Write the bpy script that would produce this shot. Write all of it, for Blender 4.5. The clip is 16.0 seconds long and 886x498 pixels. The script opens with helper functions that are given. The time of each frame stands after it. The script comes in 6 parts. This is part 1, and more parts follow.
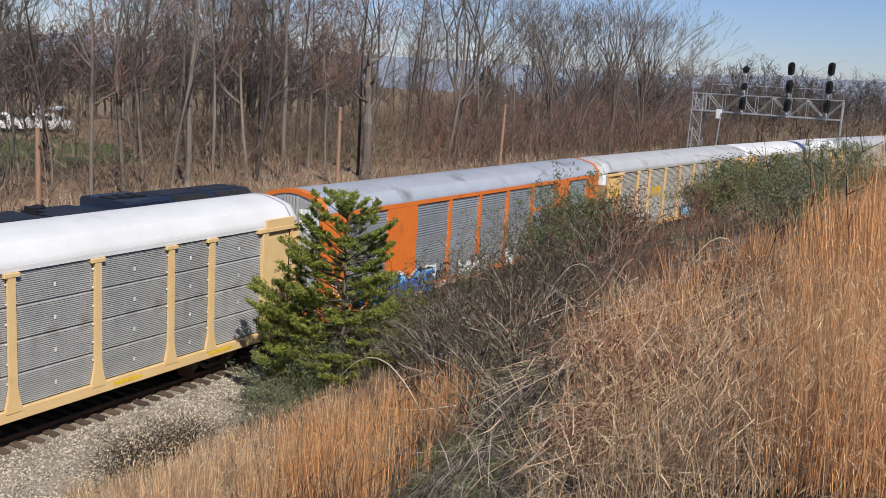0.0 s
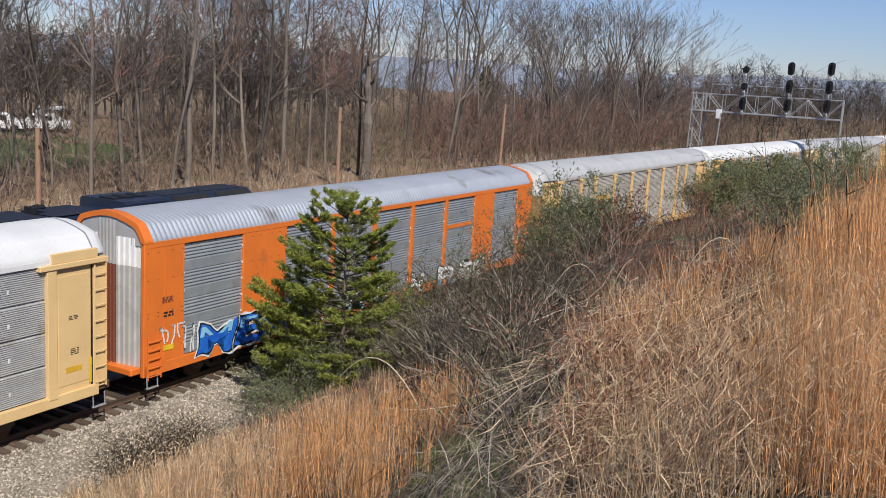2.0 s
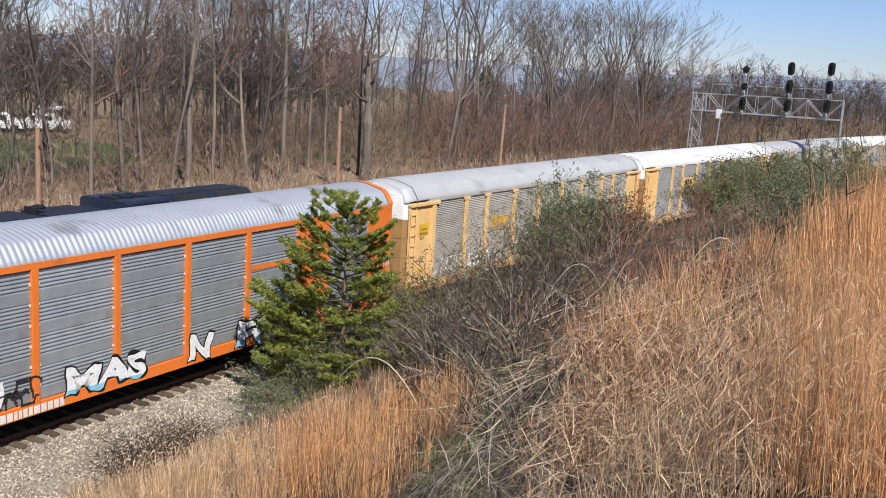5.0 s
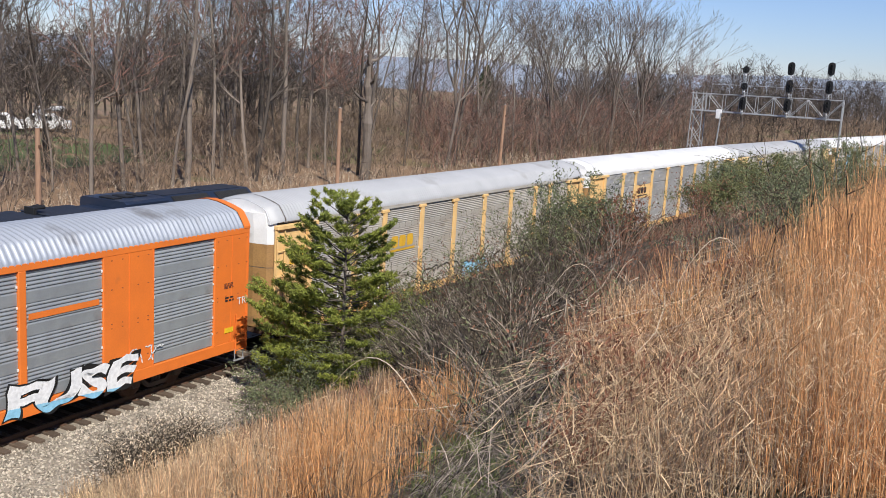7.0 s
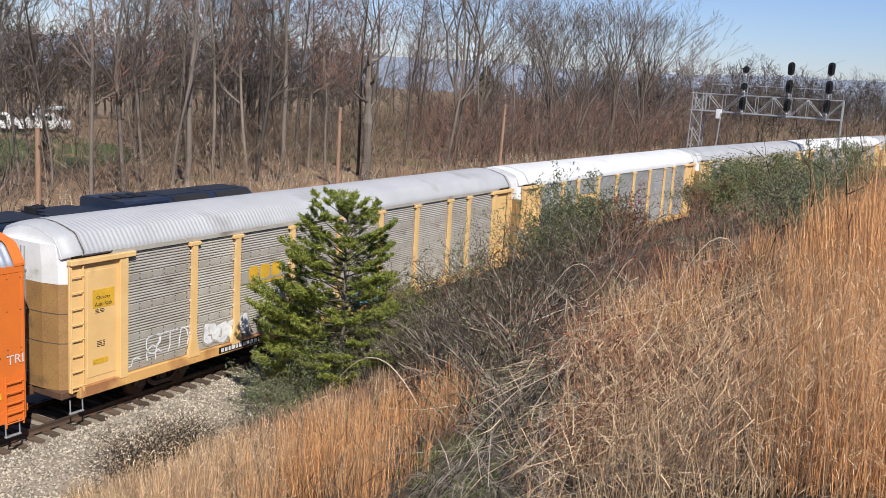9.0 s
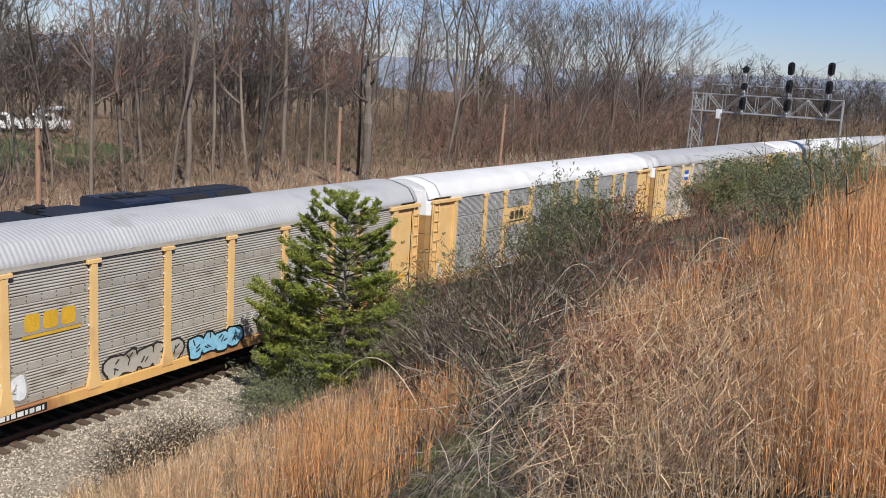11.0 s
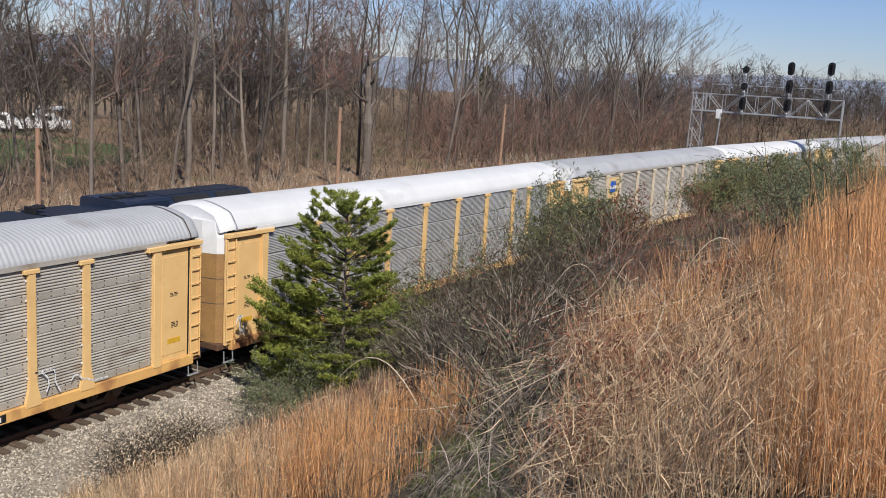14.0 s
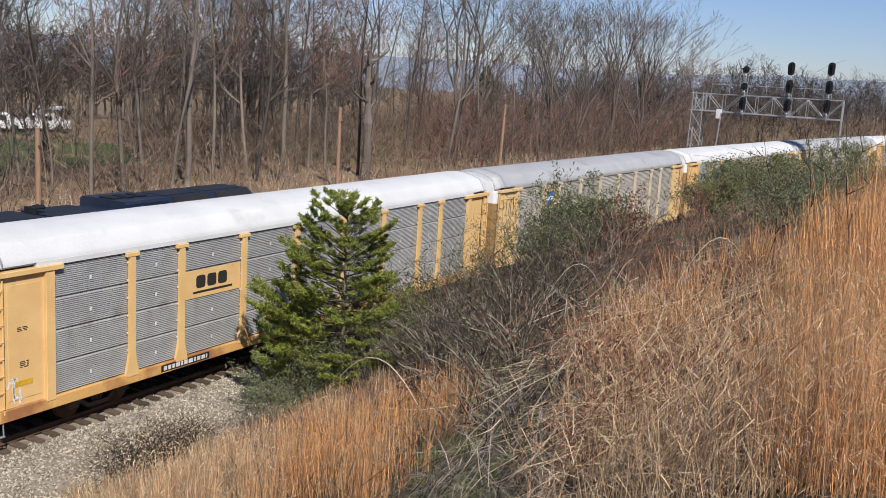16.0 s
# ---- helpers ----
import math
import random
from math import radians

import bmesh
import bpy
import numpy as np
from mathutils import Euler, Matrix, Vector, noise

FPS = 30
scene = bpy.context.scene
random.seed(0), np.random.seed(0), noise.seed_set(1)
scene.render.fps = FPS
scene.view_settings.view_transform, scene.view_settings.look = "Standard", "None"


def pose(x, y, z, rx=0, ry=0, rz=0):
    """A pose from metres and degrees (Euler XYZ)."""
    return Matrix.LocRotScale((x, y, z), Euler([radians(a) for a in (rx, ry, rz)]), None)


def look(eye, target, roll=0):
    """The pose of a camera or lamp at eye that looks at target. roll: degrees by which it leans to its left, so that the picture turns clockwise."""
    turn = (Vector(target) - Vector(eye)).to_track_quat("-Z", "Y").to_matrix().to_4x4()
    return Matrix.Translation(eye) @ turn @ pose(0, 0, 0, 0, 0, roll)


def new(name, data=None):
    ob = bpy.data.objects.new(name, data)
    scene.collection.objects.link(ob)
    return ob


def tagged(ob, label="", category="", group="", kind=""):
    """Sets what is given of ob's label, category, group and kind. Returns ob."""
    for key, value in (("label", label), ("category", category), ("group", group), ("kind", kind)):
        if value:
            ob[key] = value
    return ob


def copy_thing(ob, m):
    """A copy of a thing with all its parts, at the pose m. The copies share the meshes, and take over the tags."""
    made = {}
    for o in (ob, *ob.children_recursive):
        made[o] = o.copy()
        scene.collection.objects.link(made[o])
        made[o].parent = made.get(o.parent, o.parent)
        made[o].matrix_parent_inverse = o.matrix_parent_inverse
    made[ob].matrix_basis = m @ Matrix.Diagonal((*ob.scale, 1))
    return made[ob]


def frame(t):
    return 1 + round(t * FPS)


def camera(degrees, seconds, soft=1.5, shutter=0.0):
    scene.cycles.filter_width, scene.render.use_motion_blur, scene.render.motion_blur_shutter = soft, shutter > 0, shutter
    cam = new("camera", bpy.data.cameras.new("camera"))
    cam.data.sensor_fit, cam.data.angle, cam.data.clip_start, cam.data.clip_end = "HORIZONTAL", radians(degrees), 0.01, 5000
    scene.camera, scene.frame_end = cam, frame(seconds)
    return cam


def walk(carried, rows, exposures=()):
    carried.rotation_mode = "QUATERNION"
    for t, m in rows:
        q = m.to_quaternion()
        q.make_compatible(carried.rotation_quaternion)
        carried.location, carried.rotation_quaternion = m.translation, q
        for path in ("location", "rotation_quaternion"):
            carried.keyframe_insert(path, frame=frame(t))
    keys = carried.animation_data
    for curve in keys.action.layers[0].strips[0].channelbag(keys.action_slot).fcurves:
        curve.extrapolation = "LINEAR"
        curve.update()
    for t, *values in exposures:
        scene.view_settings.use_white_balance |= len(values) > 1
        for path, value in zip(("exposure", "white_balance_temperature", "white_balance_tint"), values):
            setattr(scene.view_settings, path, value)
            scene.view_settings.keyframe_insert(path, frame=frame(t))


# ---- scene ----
cam = camera(48.6, 16.0, soft=0.7)
EYE = (0.0, -21.328, 10.463)
AIM = (40.0, 0.412, 2.185)
walk(cam, [(0, look(EYE, AIM, 3.512)), (16, look(EYE, AIM, 3.512))], exposures=[(0, -0.10), (1.5, -0.10), (2.5, -0.03), (3.5, 0.17), (9, 0.14), (11.5, -0.03), (12.5, -0.04), (14.5, -0.08), (16, -0.06)])

# ---- light ----
SUN_DIR = Vector((-0.48, -0.55, 0.68)).normalized()  # towards the sun
world = bpy.data.worlds.new("sky")
scene.world = world
world.use_nodes = True
wn = world.node_tree.nodes
sky = wn.new("ShaderNodeTexSky")
sky.sky_type, sky.sun_disc = "NISHITA", False
sky.sun_elevation = math.asin(SUN_DIR.z)
sky.sun_rotation = math.atan2(SUN_DIR.x, SUN_DIR.y)
sky.air_density, sky.dust_density, sky.ozone_density = 1.0, 0.1, 4.0
wn["Background"].inputs["Strength"].default_value = 0.082
tint = wn.new("ShaderNodeMix")
tint.data_type, tint.blend_type = "RGBA", "MULTIPLY"
tint.inputs[0].default_value, tint.inputs[7].default_value = 1.0, (0.87, 0.93, 1.24, 1)
world.node_tree.links.new(sky.outputs["Color"], tint.inputs[6])
world.node_tree.links.new(tint.outputs[2], wn["Background"].inputs["Color"])
sun = new("sun", bpy.data.lights.new("sun", "SUN"))
sun.data.energy, sun.data.angle, sun.data.color = 5.3, radians(0.55), (1.0, 0.95, 0.87)
sun.matrix_world = look((0, 0, 60), Vector((0, 0, 60)) - SUN_DIR)

# ---- materials ----
def mat(name, base, second=None, rough=0.7, metal=0.0, scale=2.0, grain=30.0, bump=0.2, third=None,
        thirdscale=0.4, island=0.0, thirdcut=0.55, stretch=(1, 1, 1), dist=0.02, obj=0.0, spec=0.4, thin=0.0, fine_mix=0.35):
    """Two-scale procedural surface: broad blotches, fine grain, optional stains and variation from piece to piece."""
    m = bpy.data.materials.new(name)
    m.use_nodes = True
    nt = m.node_tree
    n, l = nt.nodes, nt.links
    b = n["Principled BSDF"]
    b.inputs["Metallic"].default_value = metal
    b.inputs["Specular IOR Level"].default_value = spec
    second = second or tuple(c * 0.7 for c in base)
    tc = n.new("ShaderNodeTexCoord")
    mp = n.new("ShaderNodeMapping")
    mp.inputs["Scale"].default_value = stretch
    l.new(tc.outputs["Object"], mp.inputs["Vector"])

    def noise_at(sc, detail=4.0):
        t = n.new("ShaderNodeTexNoise")
        t.inputs["Scale"].default_value = sc
        t.inputs["Detail"].default_value = detail
        l.new(mp.outputs["Vector"], t.inputs["Vector"])
        return t

    def ramp(fac, lo, hi):
        r = n.new("ShaderNodeMapRange")
        r.inputs["From Min"].default_value, r.inputs["From Max"].default_value = lo, hi
        l.new(fac, r.inputs["Value"])
        return r.outputs["Result"]

    def mix(fac, a, c, kind="MIX"):
        x = n.new("ShaderNodeMix")
        x.data_type, x.blend_type = "RGBA", kind
        if isinstance(fac, float):
            x.inputs[0].default_value = fac
        else:
            l.new(fac, x.inputs[0])
        for slot, v in ((6, a), (7, c)):
            if isinstance(v, tuple):
                x.inputs[slot].default_value = (*v, 1)
            else:
                l.new(v, x.inputs[slot])
        return x.outputs[2]

    broad = noise_at(scale)
    fine = noise_at(grain, 2.0)
    col = mix(ramp(broad.outputs["Fac"], 0.35, 0.68), base, second)
    col = mix(fine_mix, col, mix(ramp(fine.outputs["Fac"], 0.3, 0.7), tuple(c * 0.55 for c in base), tuple(min(1, c * 1.25) for c in base)))
    if third:
        st = noise_at(thirdscale, 5.0)
        col = mix(ramp(st.outputs["Fac"], thirdcut, thirdcut + 0.12), col, third)
    for amount, node, out in ((island, "ShaderNodeNewGeometry", "Random Per Island"), (obj, "ShaderNodeObjectInfo", "Random")):
        if amount:
            g = n.new(node)
            r = n.new("ShaderNodeMapRange")
            r.inputs["To Min"].default_value, r.inputs["To Max"].default_value = 1 - amount, 1 + amount
            l.new(g.outputs[out], r.inputs["Value"])
            hs = n.new("ShaderNodeHueSaturation")
            l.new(r.outputs["Result"], hs.inputs["Value"])
            l.new(col, hs.inputs["Color"])
            col = hs.outputs["Color"]
    l.new(col, b.inputs["Base Color"])
    rr = n.new("ShaderNodeMapRange")
    rr.inputs["To Min"].default_value, rr.inputs["To Max"].default_value = max(0.05, rough - 0.12), min(1, rough + 0.12)
    l.new(fine.outputs["Fac"], rr.inputs["Value"])
    l.new(rr.outputs["Result"], b.inputs["Roughness"])
    if bump:
        bp = n.new("ShaderNodeBump")
        bp.inputs["Strength"].default_value, bp.inputs["Distance"].default_value = bump, dist
        l.new(fine.outputs["Fac"], bp.inputs["Height"])
        l.new(bp.outputs["Normal"], b.inputs["Normal"])
    if thin:
        tl = n.new("ShaderNodeBsdfTranslucent")
        l.new(col, tl.inputs["Color"])
        ms = n.new("ShaderNodeMixShader")
        ms.inputs[0].default_value = thin
        l.new(b.outputs[0], ms.inputs[1])
        l.new(tl.outputs[0], ms.inputs[2])
        l.new(ms.outputs[0], n["Material Output"].inputs["Surface"])
    return m


M = dict(
    soil=mat("leaf_litter", (0.29, 0.185, 0.11), (0.17, 0.115, 0.072), 0.95, scale=0.35, grain=9, bump=0.8, third=(0.085, 0.12, 0.03), thirdscale=0.09, thirdcut=0.53, dist=0.1),
    lawn=mat("lawn", (0.10, 0.14, 0.045), (0.16, 0.15, 0.07), 0.95, scale=0.15, grain=12, bump=0.6, dist=0.08),
    hillside=mat("thatch", (0.13, 0.092, 0.056), (0.05, 0.038, 0.027), 0.95, scale=1.6, grain=26, bump=0.9, third=(0.055, 0.068, 0.025), thirdscale=0.45, thirdcut=0.56, dist=0.08),
    ballast=mat("ballast", (0.34, 0.295, 0.235), (0.22, 0.19, 0.15), 0.9, scale=0.6, grain=16, bump=1.0, third=(0.20, 0.155, 0.115), thirdscale=0.5, thirdcut=0.58, dist=0.05),
    stone=mat("crushed_stone", (0.45, 0.395, 0.32), (0.30, 0.262, 0.21), 0.9, scale=0.8, grain=25, bump=0.3, island=0.6, spec=0.2),
    rail=mat("rail_steel", (0.11, 0.075, 0.055), (0.17, 0.11, 0.075), 0.65, 0.4, scale=3, grain=40, bump=0.2),
    railtop=mat("worn_rail_head", (0.42, 0.41, 0.40), (0.30, 0.28, 0.26), 0.3, 0.9, scale=3, grain=40, bump=0.05),
    tie=mat("creosoted_wood", (0.095, 0.067, 0.048), (0.135, 0.098, 0.07), 0.9, scale=2, grain=20, bump=0.7, stretch=(6, 1, 6), obj=0.35),
    bark=mat("grey_bark", (0.165, 0.135, 0.11), (0.075, 0.06, 0.05), 0.95, scale=0.8, grain=14, bump=0.8, stretch=(1, 1, 0.25), obj=0.6),
    twig=mat("bare_twigs", (0.15, 0.12, 0.098), (0.085, 0.068, 0.056), 0.95, scale=0.5, grain=5, bump=0, island=0.65, obj=0.4),
    budtwig=mat("red_budded_twigs", (0.25, 0.135, 0.10), (0.17, 0.10, 0.08), 0.95, scale=0.5, grain=5, bump=0, island=0.4),
    brush=mat("dry_brush", (0.23, 0.165, 0.115), (0.12, 0.09, 0.068), 0.95, scale=0.4, grain=6, bump=0, island=0.65),
    darkbrush=mat("dark_briar", (0.085, 0.066, 0.046), (0.034, 0.027, 0.020), 0.9, scale=0.8, grain=6, bump=0, island=0.75),
    redbrush=mat("reddish_dead_weeds", (0.32, 0.175, 0.115), (0.24, 0.14, 0.095), 0.9, scale=0.8, grain=6, bump=0, island=0.45, thin=0.25),
    duskroof=mat("weathered_grey_roof", (0.46, 0.465, 0.47), (0.40, 0.405, 0.41), 0.6, 0.1, scale=0.8, grain=18, bump=0.03, third=(0.34, 0.335, 0.33), thirdscale=0.6, thirdcut=0.6, fine_mix=0.10),
    greystem=mat("grey_briar_canes", (0.33, 0.275, 0.22), (0.19, 0.15, 0.12), 0.85, scale=1, grain=8, bump=0, island=0.5),
    palestem=mat("pale_dead_stem", (0.55, 0.45, 0.33), (0.42, 0.34, 0.25), 0.9, scale=1, grain=8, bump=0, island=0.35),
    grass=mat("dry_bluestem", (0.66, 0.34, 0.145), (0.52, 0.295, 0.14), 0.7, scale=0.5, grain=7, bump=0, island=0.6, thin=0.2),
    fadedgrass=mat("faded_bluestem", (0.58, 0.37, 0.21), (0.43, 0.275, 0.16), 0.75, scale=0.5, grain=7, bump=0, island=0.6, thin=0.2),
    straw=mat("straw", (0.74, 0.56, 0.35), (0.58, 0.41, 0.24), 0.75, scale=0.5, grain=7, bump=0, island=0.55, thin=0.2),
    tanstem=mat("tan_brown_stems", (0.44, 0.31, 0.19), (0.31, 0.21, 0.13), 0.8, scale=0.6, grain=7, bump=0, island=0.6, thin=0.2),
    greengrass=mat("spring_grass", (0.22, 0.27, 0.08), (0.16, 0.21, 0.06), 0.8, scale=0.5, grain=7, bump=0, island=0.4, thin=0.4),
    needle=mat("pine_needles", (0.30, 0.325, 0.06), (0.115, 0.155, 0.03), 0.65, scale=1.2, grain=8, bump=0, island=0.55, thin=0.3),
    leaf=mat("young_leaves", (0.24, 0.245, 0.105), (0.17, 0.185, 0.08), 0.7, scale=1.5, grain=8, bump=0, island=0.45, thin=0.4),
    oliveleaf=mat("grey_green_leaves", (0.20, 0.225, 0.115), (0.14, 0.16, 0.085), 0.75, scale=1.5, grain=8, bump=0, island=0.45, thin=0.3),
    rustleaf=mat("rust_leaves", (0.30, 0.125, 0.075), (0.21, 0.11, 0.065), 0.8, scale=1.5, grain=8, bump=0, island=0.4, thin=0.35),
    cedar=mat("cedar", (0.05, 0.075, 0.03), (0.075, 0.095, 0.04), 0.85, scale=1.5, grain=8, bump=0, island=0.4, thin=0.2),
    pole=mat("weathered_pole", (0.34, 0.205, 0.13), (0.25, 0.155, 0.105), 0.9, scale=1.5, grain=20, bump=0.5, stretch=(1, 1, 0.1)),
    # distance haze is put into this blue-grey base colour
    hill=mat("haze_painted_hills", (0.27, 0.315, 0.38), (0.24, 0.28, 0.34), 1.0, scale=0.004, grain=0.05, bump=0, spec=0.0),
    orange=mat("orange_paint", (0.74, 0.185, 0.03), (0.66, 0.165, 0.03), 0.5, scale=1.2, grain=25, bump=0.03, third=(0.50, 0.14, 0.04), thirdscale=0.9, thirdcut=0.64, fine_mix=0.10),
    yellow=mat("yellow_paint", (0.78, 0.515, 0.225), (0.70, 0.445, 0.185), 0.55, scale=1.2, grain=25, bump=0.03, third=(0.55, 0.33, 0.15), thirdscale=1.1, thirdcut=0.64, fine_mix=0.10),
    sill=mat("rust_stained_yellow", (0.74, 0.44, 0.15), (0.62, 0.35, 0.125), 0.6, scale=0.9, grain=18, bump=0.05, third=(0.34, 0.155, 0.065), thirdscale=0.7, thirdcut=0.51, stretch=(1, 1, 0.6), fine_mix=0.10),
    beige=mat("beige_paint", (0.74, 0.52, 0.25), (0.67, 0.46, 0.22), 0.55, scale=1.2, grain=25, bump=0.03, third=(0.48, 0.31, 0.16), thirdscale=1.1, thirdcut=0.66, fine_mix=0.10),
    cream=mat("faded_cream_paint", (0.68, 0.58, 0.43), (0.58, 0.48, 0.35), 0.6, scale=1.2, grain=25, bump=0.03, third=(0.42, 0.31, 0.2), thirdscale=1.1, thirdcut=0.62, fine_mix=0.10),
    brownend=mat("grimy_yellow_paint", (0.34, 0.195, 0.072), (0.25, 0.14, 0.06), 0.65, scale=1.6, grain=20, bump=0.05, third=(0.16, 0.10, 0.055), thirdscale=1.2, thirdcut=0.58),
    oxide=mat("oxide_red_paint", (0.20, 0.062, 0.035), (0.15, 0.05, 0.03), 0.65, scale=1.5, grain=20, bump=0.05),
    white=mat("white_roof_paint", (0.71, 0.71, 0.70), (0.63, 0.63, 0.62), 0.6, scale=0.7, grain=20, bump=0.03, third=(0.55, 0.54, 0.52), thirdscale=0.5, thirdcut=0.62, fine_mix=0.10),
    whitetop=mat("white_end_paint", (0.74, 0.74, 0.74), (0.64, 0.64, 0.63), 0.55, scale=1.5, grain=20, bump=0.03, third=(0.40, 0.36, 0.31), thirdscale=1.5, thirdcut=0.62, fine_mix=0.10),
    galvroof=mat("galvanised_roof", (0.53, 0.56, 0.60), (0.46, 0.49, 0.53), 0.45, 0.45, scale=0.8, grain=18, bump=0.03, third=(0.28, 0.28, 0.285), thirdscale=0.6, thirdcut=0.6, fine_mix=0.10),
    galv=mat("galvanised_panel", (0.52, 0.515, 0.50), (0.43, 0.425, 0.415), 0.5, 0.25, scale=1.6, grain=22, bump=0.04, third=(0.33, 0.30, 0.27), thirdscale=0.9, thirdcut=0.6, obj=0.08, fine_mix=0.10),
    galvblue=mat("blue_grey_panel", (0.345, 0.37, 0.385), (0.28, 0.30, 0.32), 0.45, 0.35, scale=1.6, grain=22, bump=0.04, third=(0.24, 0.24, 0.235), thirdscale=0.9, thirdcut=0.62, obj=0.08, fine_mix=0.10),
    galvtan=mat("weathered_panel", (0.48, 0.45, 0.395), (0.375, 0.34, 0.29), 0.6, 0.2, scale=1.0, grain=14, bump=0.04, third=(0.26, 0.215, 0.17), thirdscale=0.7, thirdcut=0.58, stretch=(1, 1, 2.2), obj=0.1, fine_mix=0.2),
    steel=mat("dark_steel", (0.105, 0.082, 0.066), (0.15, 0.11, 0.082), 0.8, 0.2, scale=3, grain=30, bump=0.2),
    rust=mat("rusty_steel", (0.14, 0.075, 0.045), (0.09, 0.055, 0.04), 0.85, 0.2, scale=3, grain=30, bump=0.3),
    locoblue=mat("dark_blue_paint", (0.013, 0.021, 0.042), (0.02, 0.03, 0.055), 0.42, scale=1.0, grain=18, bump=0.04, third=(0.05, 0.055, 0.07), thirdscale=0.9, thirdcut=0.62, fine_mix=0.10),
    lococap=mat("sooty_roof", (0.018, 0.023, 0.036), (0.03, 0.034, 0.046), 0.6, scale=1.0, grain=18, bump=0.06),
    grille=mat("black_grille", (0.012, 0.013, 0.016), (0.02, 0.02, 0.024), 0.6, scale=3, grain=60, bump=0.6),
    black=mat("black_paint", (0.013, 0.013, 0.014), (0.02, 0.02, 0.02), 0.5, scale=3, grain=40, bump=0.02),
    marking=mat("black_stencil", (0.03, 0.027, 0.025), rough=0.7, bump=0),
    whitemark=mat("white_stencil", (0.74, 0.74, 0.72), rough=0.6, bump=0),
    gblue=mat("blue_spray_paint", (0.015, 0.10, 0.52), (0.03, 0.22, 0.66), 0.45, scale=2.5, grain=9, bump=0),
    gcyan=mat("pale_blue_spray_paint", (0.22, 0.50, 0.70), (0.33, 0.60, 0.76), 0.5, scale=2.5, grain=9, bump=0),
    gwhite=mat("white_spray_paint", (0.78, 0.79, 0.80), (0.66, 0.68, 0.70), 0.5, scale=2.0, grain=9, bump=0),
    gyellow=mat("yellow_sign_paint", (0.72, 0.42, 0.04), rough=0.5, bump=0),
    saffron=mat("bright_yellow_tape", (0.85, 0.56, 0.03), rough=0.5, bump=0),
    galvpost=mat("galvanised_gantry", (0.38, 0.39, 0.40), (0.30, 0.31, 0.32), 0.5, 0.4, scale=3, grain=30, bump=0.05),
    housewhite=mat("white_siding", (0.75, 0.75, 0.74), (0.66, 0.66, 0.65), 0.7, scale=1, grain=9, bump=0.05, fine_mix=0.10),
    glass=mat("dark_glass", (0.02, 0.025, 0.03), rough=0.1, bump=0),
)


# ---- mesh building ----
class Geo:
    """A growing mesh."""

    def __init__(self):
        self.v, self.f = [], []

    def add(self, verts, faces):
        o = len(self.v)
        self.v += [tuple(p) for p in verts]
        self.f += [tuple(i + o for i in q) for q in faces]
        return self

    def box(self, x0, x1, y0, y1, z0, z1, c=0.0):
        """A box with its long upper and outer edges chamfered by c."""
        if c <= 0:
            v = [(x, y, z) for x in (x0, x1) for y in (y0, y1) for z in (z0, z1)]
            return self.add(v, [(0, 1, 3, 2), (4, 6, 7, 5), (0, 4, 5, 1), (2, 3, 7, 6), (0, 2, 6, 4), (1, 5, 7, 3)])
        c = min(c, (x1 - x0) / 2.2, (y1 - y0) / 2.2, (z1 - z0) / 2.2)
        ring = [(x0 + c, y0), (x1 - c, y0), (x1, y0 + c), (x1, y1 - c), (x1 - c, y1), (x0 + c, y1), (x0, y1 - c), (x0, y0 + c)]
        inner = [(min(max(x, x0 + c), x1 - c), min(max(y, y0 + c), y1 - c)) for x, y in ring]
        v = [(x, y, z0) for x, y in inner] + [(x, y, z0 + c) for x, y in ring] + [(x, y, z1 - c) for x, y in ring] + [(x, y, z1) for x, y in inner]
        f = [tuple(range(7, -1, -1)), tuple(range(24, 32))]
        for k in range(3):
            for i in range(8):
                j = (i + 1) % 8
                f.append((k * 8 + i, k * 8 + j, k * 8 + 8 + j, k * 8 + 8 + i))
        return self.add(v, f)

    def tube(self, a, b, r0, r1=None, n=8, caps=True):
        r1 = r0 if r1 is None else r1
        a, b = Vector(a), Vector(b)
        q = (b - a).to_track_quat("Z", "Y")
        v = []
        for p, r in ((a, r0), (b, r1)):
            for i in range(n):
                t = 2 * math.pi * i / n
                v.append(p + q @ Vector((r * math.cos(t), r * math.sin(t), 0)))
        f = [(i, (i + 1) % n, n + (i + 1) % n, n + i) for i in range(n)]
        if caps:
            f += [tuple(range(n - 1, -1, -1)), tuple(range(n, 2 * n))]
        return self.add(v, f)

    def strip(self, sections, closed=False, caps=False):
        """Joins sections of equal length with quads."""
        n = len(sections[0])
        v = [p for s in sections for p in s]
        f = []
        for k in range(len(sections) - 1):
            for i in range(n if closed else n - 1):
                j = (i + 1) % n
                f.append((k * n + i, k * n + j, (k + 1) * n + j, (k + 1) * n + i))
        if caps:
            f += [tuple(range(n - 1, -1, -1)), tuple((len(sections) - 1) * n + i for i in range(n))]
        return self.add(v, f)

    def mesh(self, name, material, smooth=False):
        me = bpy.data.meshes.new(name)
        me.from_pydata(self.v, [], self.f)
        me.materials.append(material)
        if smooth:
            me.polygons.foreach_set("use_smooth", [True] * len(me.polygons))
        me.update()
        return me


def part(name, geo, material, parent=None, label="", smooth=False):
    """Links a Geo or a ready mesh as one mesh object under a thing or a part."""
    ob = new(name, geo.mesh(name, material, smooth) if isinstance(geo, Geo) else geo)
    ob.parent = parent
    return tagged(ob, label) if label else ob


